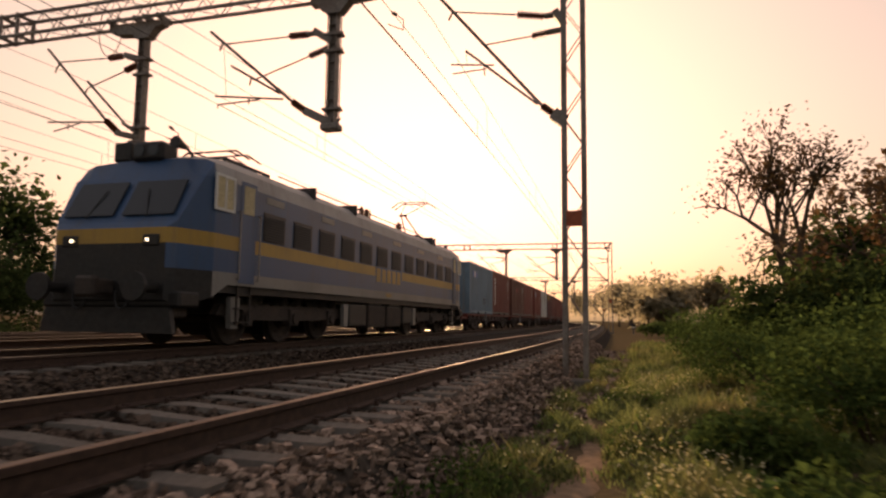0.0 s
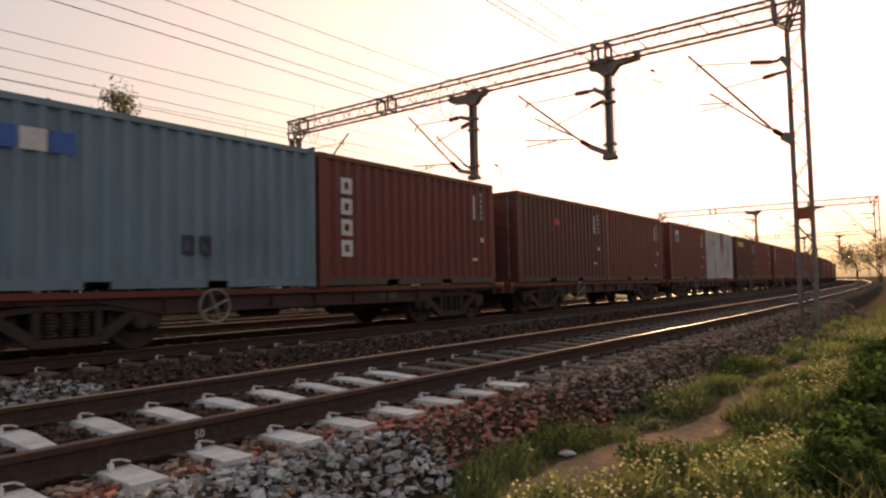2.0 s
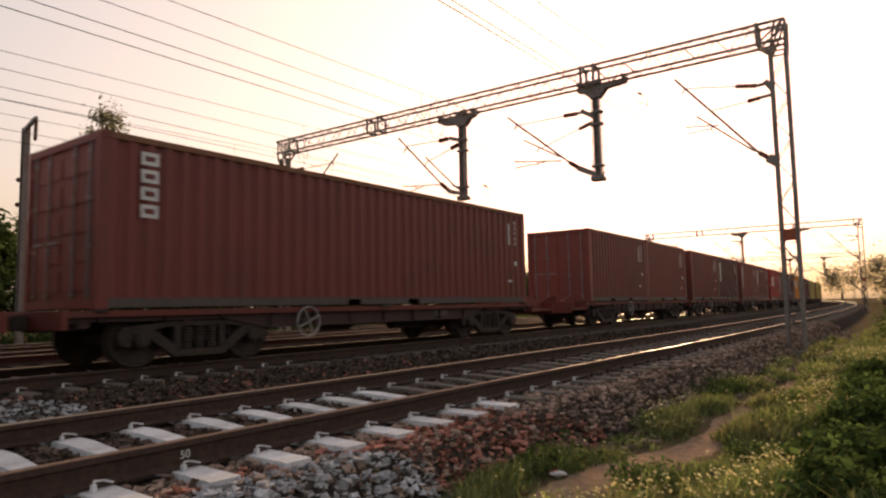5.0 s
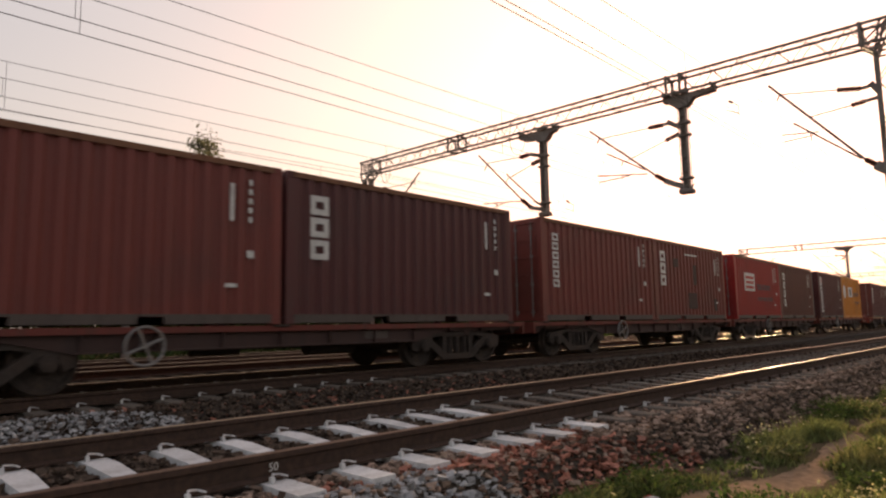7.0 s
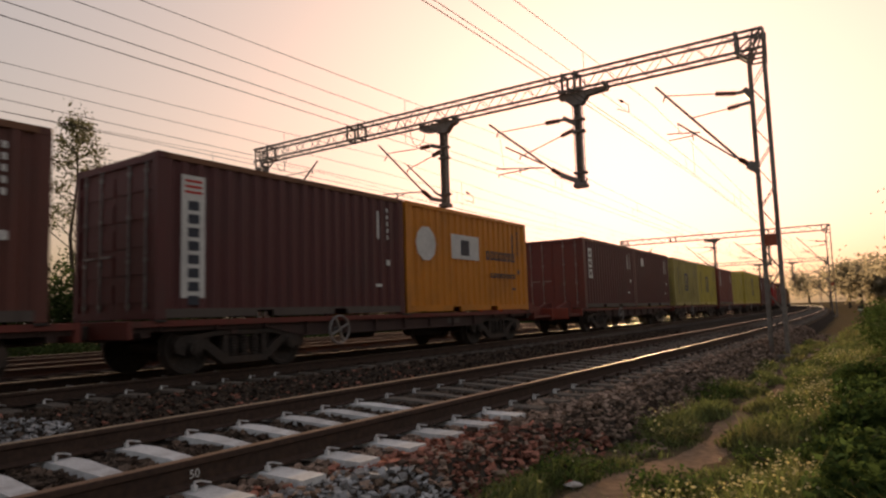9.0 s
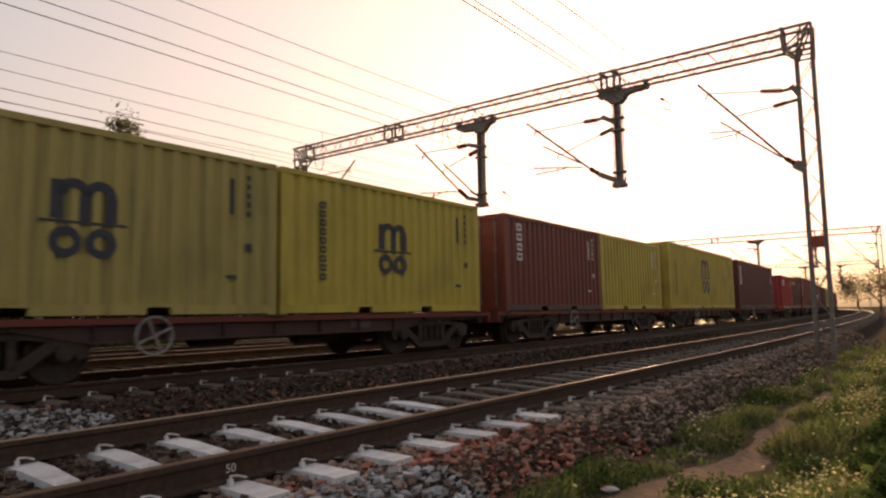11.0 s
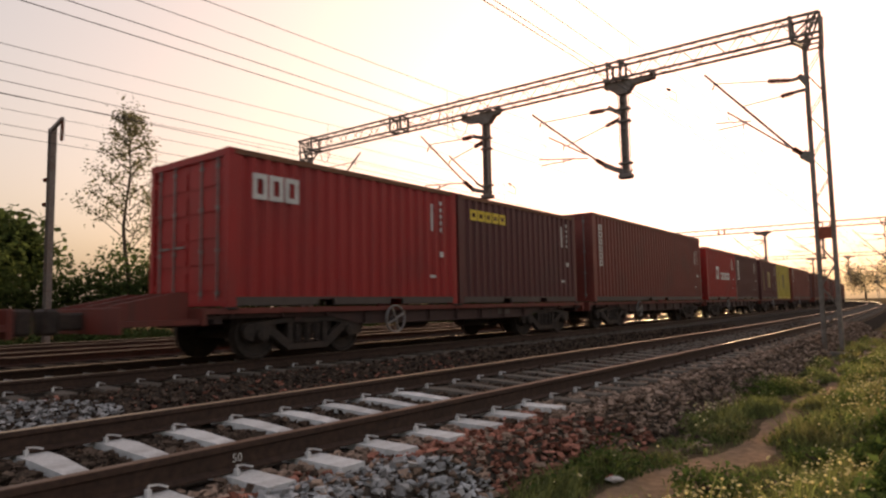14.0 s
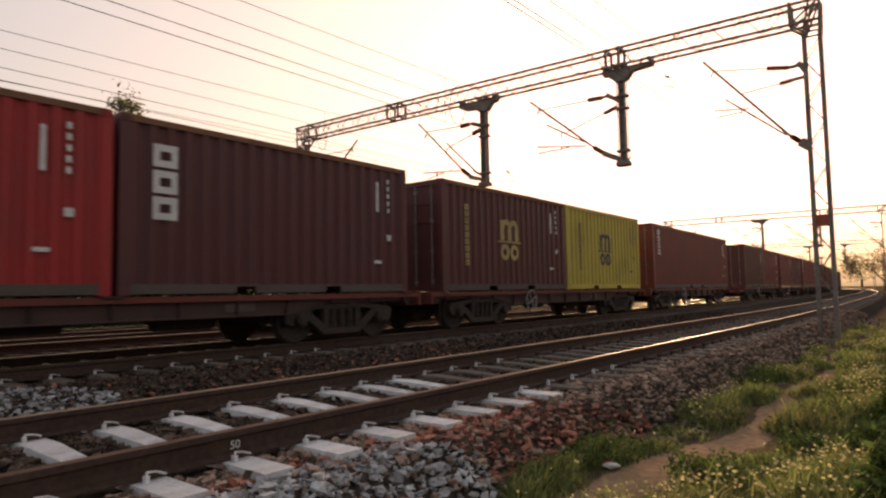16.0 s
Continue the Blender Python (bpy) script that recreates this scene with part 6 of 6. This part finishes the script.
def slender_tree(x, y, height):
    """A straight trunk with short rising limbs and loose tufts of leaves."""
    tr = tagged(new("tree"), "tall slender tree with loose leafy tufts beyond the tracks", "tree")
    tr.matrix_basis = pose(x, y, GROUND - 0.05)
    bm, pts, last = bmesh.new(), [], Vector((0, 0, 0))
    for i in range(1, 9):
        p = Vector((0.25 * math.sin(i * 0.9), 0.2 * math.sin(i * 1.3), height * 0.95 * i / 8))
        rod(bm, last, p, 0.17 * (1 - (i - 1) / 9), 7, 0.17 * (1 - i / 9), cap=False)
        last = p
    for i in range(26):
        z = height * (0.36 + 0.58 * i / 25)
        a = i * 2.4 + float(rng.uniform(-0.4, 0.4))
        reach = (2.3 * (1 - i / 25) ** 0.8 + 0.55) * float(rng.uniform(0.6, 1.1))
        p, q = Vector((0.1, 0.05, z)), Vector((0.1 + reach * math.cos(a), 0.05 + reach * math.sin(a), z + reach * 0.75))
        rod(bm, p, q, 0.04, 5, 0.012, cap=False)
        for f in (0.6, 0.85, 1.0):
            n = int(rng.integers(24, 52))
            pts.append(np.array(list(p.lerp(q, f))) + rng.normal(size=(n, 3)) * (0.30, 0.30, 0.24))
    pts.append(np.array(list(last)) + rng.normal(size=(160, 3)) * (0.45, 0.45, 0.5))
    part("trunk", bm, M["bark"], tr)
    part("crown", leaves("crown", np.concatenate(pts), 0.13, M["leaf_dusty"]), None, tr)


slender_tree(-39.6, 18.3, 13.8)
tree(-41.0, 12.0, 6.4, M["leaf_dark"], 3000, "leafy tree beyond the far track", leaf=0.26, spread=0.5, depth=4, cloud=1.3)
tree(-37.0, 33.0, 9.0, M["leaf_dark"], 3000, "leafy tree beyond the far track", leaf=0.26, spread=0.5, depth=4, cloud=1.3)


def banana_plant(x, y, height):
    """A soft stem with long arching blades split along a midrib."""
    p = tagged(new("banana_plant"), "broad-leaved green banana plant among the shrubs", "banana plant")
    p.matrix_basis = pose(x, y, float(ground_height(x, y)) - 0.05)
    bm = bmesh.new()
    rod(bm, (0, 0, 0), (0.05, 0, height * 0.5), 0.11, 10, 0.07)
    part("stem", bm, M["leaf_dark"], p)
    for k, a in enumerate((200, 150, 250, 20, 80, 310)):
        ca, sa = math.cos(radians(a)), math.sin(radians(a))
        long, rise = 1.5 + 0.15 * (k % 3), 0.75 - 0.13 * (k % 3)
        bm, rows = bmesh.new(), []
        for i in range(15):
            f = i / 14
            r = 0.05 + long * f
            z = height * 0.48 + rise * long * f - 0.62 * long * f ** 2.3
            w = 0.27 * math.sin(math.pi * min(1, 0.06 + f * 0.94)) ** 0.6 * (1 + 0.08 * math.sin(i * 2.4 + k))
            rows.append([bm.verts.new((ca * r - sa * s * w, sa * r + ca * s * w, z - abs(s) * w * 0.35)) for s in (-1, -0.06, 0.06, 1)])
        for q, o in zip(rows, rows[1:]):
            for i in range(3):
                bm.faces.new((q[i], q[i + 1], o[i + 1], o[i]))
        part("leaf_blade", bm, M["leaf"], p)
    return p


banana_plant(2.4, 13.4, 2.9)
banana_plant(4.0, 15.0, 3.2)


def footpath():
    ys = np.arange(1.5, 34.0, 0.2)
    xs = path_x(ys)
    cols = []
    for k, f in enumerate((-1.0, -0.4, 0.3, 1.0)):
        w = (0.36 * np.exp(-np.clip(ys - 6, 0, 50) / 9) + 0.05 * np.sin(ys * 0.8 + 4) + 0.05 * np.sin(ys * 2.3 + k) + 0.05 * np.sin(ys * 6.1 + 2 * k)) * f
        x = xs + w
        on = np.exp(-((x - xs) / 0.24) ** 2)
        z = ground_height(x, ys) - 0.05 * on + (0.028 if abs(f) < 1 else -0.03)
        cols.append(np.stack([x, ys, z], 1))
    v = np.stack(cols, 1)
    n, m = v.shape[:2]
    idx = np.arange(n * m).reshape(n, m)
    f = np.stack([idx[:-1, :-1], idx[:-1, 1:], idx[1:, 1:], idx[1:, :-1]], -1).reshape(-1, 4)
    me = from_arrays("footpath", v.reshape(-1, 3), f, M["path"])
    me.polygons.foreach_set("use_smooth", [True] * len(me.polygons))
    tagged(new("footpath", me), "narrow trodden dusty footpath through the grass", "path", kind="structure")


footpath()


# grass on the verge grows in low mounds, with the bare path left free
def mound(x, y):
    """How thick the grass stands: 0 on bare soil, 1 on the crown of a mound."""
    lump = np.sin(x * 2.3 + 1.1) * np.sin(y * 1.25 + x) + 0.55 * np.sin(x * 4.6 - y * 1.9) + 0.35 * np.sin(x * 7.7 + y * 5.1) * np.sin(y * 4.3 - x * 3)
    side = np.clip((np.abs(x - path_x(y) + 0.10 * np.sin(y * 2.6)) - (0.13 * np.exp(-np.clip(y - 8, 0, 50) / 6) + 0.11 * np.sin(y * 3.1) + 0.05 * np.sin(y * 8.3))) / 0.34, 0, 1)
    kerb = np.clip((x - bend(y) + 3.48 + 0.22 * np.sin(y * 1.7) + 0.12 * np.sin(y * 5)) / 0.3, 0, 1)
    return np.clip(0.62 + 0.42 * lump, 0, 1) * side * kerb


def grass_patch(name, n, x0, x1, y0, y1, height, label, least=0.04):
    x, y = rng.uniform(x0, x1, n * 3), y0 + (y1 - y0) * rng.uniform(0, 1, n * 3) ** 1.6
    m = mound(x, y)
    keep = m > least + rng.uniform(0, 0.55, len(x))
    x, y, m = x[keep][:n], y[keep][:n], m[keep][:n]
    k = len(x)
    z = ground_height(x, y) - 0.015
    hgt = height * rng.uniform(0.35, 1.15, k) * (0.18 + 0.95 * m)
    ang = rng.uniform(0, 2 * math.pi, k)
    lean = rng.normal(size=(k, 2)) * 0.45
    w = 0.0036 + 0.0005 * y
    b = np.stack([x, y, z], 1)
    side = np.stack([np.cos(ang), np.sin(ang), np.zeros(k)], 1) * w[:, None]
    mid = b + np.stack([lean[:, 0] * hgt * 0.35, lean[:, 1] * hgt * 0.35, hgt * 0.6], 1)
    tip = b + np.stack([lean[:, 0] * hgt, lean[:, 1] * hgt, hgt], 1)
    v = np.stack([b - side, b + side, mid + side * 0.8, mid - side * 0.8, tip], 1).reshape(-1, 3)
    i = np.arange(k) * 5
    f = np.concatenate([np.stack([i, i + 1, i + 2], 1), np.stack([i, i + 2, i + 3], 1), np.stack([i + 3, i + 2, i + 4], 1)])
    tagged(new(name, from_arrays(name, v, f, M["grass"])), label, "grass", kind="stuff")


grass_patch("grass", 210000, -3.9, 1.4, 2.2, 26.0, 0.22, "mounds of green and straw-coloured grass beside the path")
grass_patch("grass", 24000, -3.2, 3.4, 3.0, 40.0, 0.36, "taller grass among the shrubs", 0.3)


def broad_weeds():
    """Low leafy weeds among the grass."""
    n = 16000
    x, y = rng.uniform(-3.6, 1.0, n), 3 + 24 * rng.uniform(0, 1, n) ** 1.6
    thick = mound(x, y)
    keep = (thick > 0.2) & (np.sin(x * 3.1 - y * 1.3) > -0.2)
    x, y, thick = x[keep], y[keep], thick[keep]
    z = ground_height(x, y) + rng.uniform(0.02, 0.24, len(x)) * thick
    tagged(new("weeds", leaves("weeds", np.stack([x, y, z], 1), 0.035, M["leaf"])), "low leafy green weeds in the grass", "weeds", kind="stuff")


broad_weeds()


def flowers():
    """Little pale yellow flower heads on thin stalks."""
    n = 10000
    x, y = rng.uniform(-3.6, 0.3, n), 3 + 17 * rng.uniform(0, 1, n) ** 1.4
    thick = mound(x, y)
    crowd = np.sin(x * 1.7 + 2.0) * np.sin(y * 0.9 + 0.6) + 0.8 * np.exp(-((x - path_x(y) - 0.85) / 0.5) ** 2)
    keep = (thick > 0.35) & (crowd > rng.uniform(-0.3, 1.1, n))
    x, y, thick = x[keep], y[keep], thick[keep]
    m = len(x)
    z = ground_height(x, y) + (0.08 + 0.22 * thick) * rng.uniform(0.6, 1.15, m)
    r = rng.uniform(0.008, 0.016, m)
    o = np.array([(1, 0, 0), (0, 1, 0), (-1, 0, 0), (0, -1, 0), (0, 0, 0.7), (0, 0, -0.7)])
    v = (np.stack([x, y, z], 1)[:, None] + o[None] * r[:, None, None]).reshape(-1, 3)
    t = np.array([(0, 1, 4), (1, 2, 4), (2, 3, 4), (3, 0, 4), (1, 0, 5), (2, 1, 5), (3, 2, 5), (0, 3, 5)])
    f = (np.arange(m)[:, None, None] * 6 + t[None]).reshape(-1, 3)
    tagged(new("wild_flowers", from_arrays("wild_flowers", v, f, M["flower"])), "small pale yellow wild flowers in the grass", "flowers", kind="stuff")


flowers()

# ---------------------------------------------------------------- things along the line
def feeder_mast(x, y):
    """A rolled-steel mast with a short arm and a hanging insulator."""
    m = tagged(new("feeder_mast"), "single steel mast with a hanging insulator beyond the tracks", "mast", kind="structure")
    m.matrix_basis = pose(x, y, 0)
    bm = bmesh.new()
    for s in (-1, 1):
        box(bm, s * 0.12 - 0.012, s * 0.12 + 0.012, -0.1, 0.1, GROUND - 0.2, 7.45)
    box(bm, -0.11, 0.11, -0.008, 0.008, GROUND - 0.2, 7.45)
    part("mast", bm, M["ohe_steel"], m)
    bm = bmesh.new()
    bar(bm, (0.0, -0.05, 7.35), (1.0, -0.05, 7.6), 0.12, 0.1)
    arm = part("arm", bm, M["ohe_steel"], m)
    insulator(arm, (0.98, -0.05, 7.5), (0.95, -0.05, 6.8))
    for z in (5.6, 4.7):
        insulator(arm, (-0.14, 0, z), (-0.6, 0, z + 0.04))


feeder_mast(-26.0, 9.15)


def small_post(x, y, hgt, label):
    p = tagged(new("marker_post"), label, "marker post")
    p.matrix_basis = pose(x, y, GROUND)
    bm = bmesh.new()
    box(bm, -0.08, 0.08, -0.08, 0.08, -0.2, hgt, 0.02)
    part("post", bm, M["concrete"], p)
    bm = bmesh.new()
    box(bm, -0.2, 0.2, -0.12, 0.12, hgt, hgt + 0.45, 0.02)
    part("box", bm, M["black"], p)
    bm = bmesh.new()
    box(bm, -0.16, 0.16, -0.135, -0.122, hgt + 0.04, hgt + 0.16)
    part("white_panel", bm, M["mark_white"], p)


small_post(-4.3, 70.0, 0.55, "dark lineside box on a short concrete post")


def litter(x, y, mat, size, label):
    bm = bmesh.new()
    bmesh.ops.create_icosphere(bm, subdivisions=2, radius=size)
    for v in bm.verts:
        v.co = Vector((v.co.x * 1.5, v.co.y, v.co.z * 0.45)) * float(rng.uniform(0.65, 1.25))
    o = tagged(new("litter", mesh_of("litter", bm, M[mat])), label, "litter")
    o.matrix_basis = pose(x, y, float(ground_height(x, y)) + size * 0.35, 0, 0, 40)


litter(-3.05, 4.95, "litter", 0.05, "crumpled pale paper litter on the verge")
litter(-3.12, 5.02, "mark_red", 0.035, "crumpled red wrapper on the verge")

# painted figures on the web of the near rail
txt = bpy.data.curves.new("rail_figures", "FONT")
txt.body, txt.size, txt.extrude, txt.align_x = "50", 0.075, 0.001, "CENTER"
txt.materials.append(M["mark_white"])
ft = tagged(new("rail_figures", txt), "small white painted figures 50 on the rail web", "marking", kind="structure")
ft.matrix_basis = Matrix.Translation((T1 + HALF + 0.016, 2.45, -0.118)) @ Euler((radians(90), 0, radians(90))).to_matrix().to_4x4()

# ---------------------------------------------------------------- tracks and ballast
build_track("near_track", T1, "broad-gauge track with concrete sleepers, the nearest limewashed", 140.0, True)
build_track("train_track", T2, "broad-gauge track on dark ballast under the train", 140.0, True)
build_track("third_track", T3, "broad-gauge track on dark ballast", 120.0, False)
build_track("fourth_track", T4, "broad-gauge track on dark ballast", 120.0, False)


def bed_height(x, y):
    """The top of the ballast near the first two tracks."""
    off = x - bend(y)
    d1, d2 = off - T1, off - T2
    z1 = np.interp(d1, [-2.9, -1.75, -0.9, 0, 0.9, 1.62, 2.07], [-0.60, -0.235, -0.215, -0.245, -0.215, -0.235, -0.66])
    z2 = np.interp(d2, [-2.9, -1.75, -0.9, 0, 0.9, 1.62, 3.25], [-0.60, -0.235, -0.215, -0.245, -0.215, -0.235, -0.66])
    return np.maximum(z1, z2)


def stones(name, x, y, z, size, mat, label):
    """Broken stones: skewed, squashed blocks with sharp edges."""
    base = np.array([(a, b, c) for a in (-1, 1) for b in (-1, 1) for c in (-1, 1)], float) * 0.72
    quads = np.array([(0, 1, 3, 2), (4, 6, 7, 5), (0, 4, 5, 1), (2, 3, 7, 6), (0, 2, 6, 4), (1, 5, 7, 3)])
    tri = np.concatenate([quads[:, [0, 1, 2]], quads[:, [0, 2, 3]]])
    n = len(x)
    v = base[None] * (1 + rng.uniform(-0.75, 0.35, (n, 8, 3))) * np.stack([rng.uniform(0.6, 1.5, n), rng.uniform(0.5, 1.2, n), rng.uniform(0.22, 0.7, n)], 1)[:, None] * size[:, None, None]
    a = rng.uniform(0, 2 * math.pi, (n, 3))
    a[:, 1] = rng.normal(size=n) * 0.55
    ca, sa = np.cos(a), np.sin(a)
    rz = np.zeros((n, 3, 3))
    rz[:, 0, 0], rz[:, 0, 1], rz[:, 1, 0], rz[:, 1, 1], rz[:, 2, 2] = ca[:, 0], -sa[:, 0], sa[:, 0], ca[:, 0], 1
    rx = np.zeros((n, 3, 3))
    rx[:, 1, 1], rx[:, 1, 2], rx[:, 2, 1], rx[:, 2, 2], rx[:, 0, 0] = ca[:, 1], -sa[:, 1], sa[:, 1], ca[:, 1], 1
    v = np.einsum("nij,nkj->nki", rz @ rx, v) + np.stack([x, y, z], 1)[:, None]
    f = (np.arange(n)[:, None, None] * 8 + tri[None]).reshape(-1, 3)
    tagged(new(name, from_arrays(name, v.reshape(-1, 3), f, M[mat])), label, "ballast", kind="stuff")


def spread_stones():
    n = 150000
    y = 0.6 + 33 * rng.uniform(0, 1, n) ** 1.55
    x = rng.uniform(T2 + 1.1, T1 + 2.4, n)
    far_keep = (x > T1 - 2.6) | (rng.uniform(0, 1, n) < 0.5)
    x, y = x[far_keep], y[far_keep]
    off = x - bend(y)
    # keep clear of rails and sleeper tops
    ph = np.abs(((y + 2.015 + SLEEPER_STEP / 2) % SLEEPER_STEP) - SLEEPER_STEP / 2)
    for t in (T1, T2):
        inside = np.abs(off - t) < 1.36
        rail = np.abs(np.abs(off - t) - HALF) < 0.10
        keep = ~(rail | (inside & (ph < 0.135)))
        x, y, off, ph = x[keep], y[keep], off[keep], ph[keep]
    size = (0.015 + 0.034 * rng.uniform(0, 1, len(x)) ** 1.8) * (1 + 0.015 * y)
    tail = off - T1 > 1.98
    thin = ~tail | (rng.uniform(0, 1, len(x)) < 0.25)
    x, y, off, size = x[thin], y[thin], off[thin], size[thin]
    z = np.maximum(bed_height(x, y), GROUND + 0.0) + size * rng.uniform(-0.1, 0.75, len(x))
    edge = 3.6 + 0.30 * np.sin(off * 5)
    shoulder = off - T1 > 1.0
    white = ((off - T1 > 1.36) & (y < edge)) | ((off < T1 - 2.6) & (off > T2 + 1.4) & (y < 3.5 + 0.4 * np.sin(off * 4)))
    red = ~white & (((off - T1 > 1.2) & (y < edge + 2.3 + 0.5 * np.sin(off * 7))) | ((off < T1 - 1.0) & (off > T2 + 1.3) & (y < 11.5) & (rng.uniform(0, 1, len(x)) < 0.12)))
    red = red & (rng.uniform(0, 1, len(x)) < 0.68)
    white = white & (rng.uniform(0, 1, len(x)) < 0.75)
    # stones inside and left of the near track get the colour darkened for shade
    in_shade = ~white & ~red & (off < T1 + 0.9)
    grey = ~white & ~red & ~in_shade
    for nm, sel, mat, lb in (("ballast_stones", grey, "stone_grey", "loose grey ballast stones"), ("ballast_stones", in_shade, "stone_dark", "ballast stones between the rails, coloured darker for shade"), ("ballast_stones", red, "stone_red", "loose brick-red ballast stones"),
                             ("ballast_stones", white, "stone_white", "limewash-splashed white ballast stones")):
        stones(nm, x[sel], y[sel], z[sel], size[sel], mat, lb)


spread_stones()

# ---------------------------------------------------------------- movement
RUN = [(0.0, -0.2), (0.5, 10.0), (1.0, 18.55), (1.5, 27.0), (2.0, 35.5), (3.0, 52.6), (3.5, 61.15), (4.0, 69.7), (5.0, 87.15), (6.0, 104.6), (7.0, 121.95), (8.0, 139.15), (9.0, 156.75), (9.5, 165.45), (10.0, 174.4), (11.0, 191.55),
       (12.0, 208.7), (12.5, 217.3), (13.5, 235.05), (14.0, 243.9), (14.5, 252.6), (16.0, 278.5)]


def motions():
    for ob, u, z, _ in MOVING:
        rows = []
        for t, gone in RUN:
            y = u - gone
            yc = y if ob is not loco else y + 10.8
            rows.append((t, pose(T2 + float(bend(yc)) + (math.sin(radians(heading(yc))) * 10.8 if ob is loco else 0.0), y, z, 0, 0, heading(yc))))
        walk(ob, rows)
    # the wheels roll while their vehicle passes the footpath
    for ob, u, z, _ in MOVING:
        for bg in [c for c in ob.children if c.name.startswith("bogie")]:
            for w in [c for c in bg.children if c.name.startswith("wheel")]:
                x, y, r = w.matrix_basis.translation
                side = 0 if x > 0 else 180
                a, b = max(0.0, (u - 32.0) / 17.35), min(16.0, (u + 14.0) / 17.35)
                if a >= 16.0 or b <= a:
                    continue
                turn = math.degrees(17.35 / r)
                n = max(2, math.ceil((b - a) * turn / 85))
                rows = [(0.0, 0.0)] if a > 0.05 else []
                rows += [(a + (b - a) * i / n, (b - a) * turn * i / n) for i in range(n + 1)]
                if b < 15.95:
                    rows.append((16.0, rows[-1][1]))
                walk(w, [(q, pose(x, y, r, (1 if side == 0 else -1) * g, 0, side)) for q, g in rows])


motions()
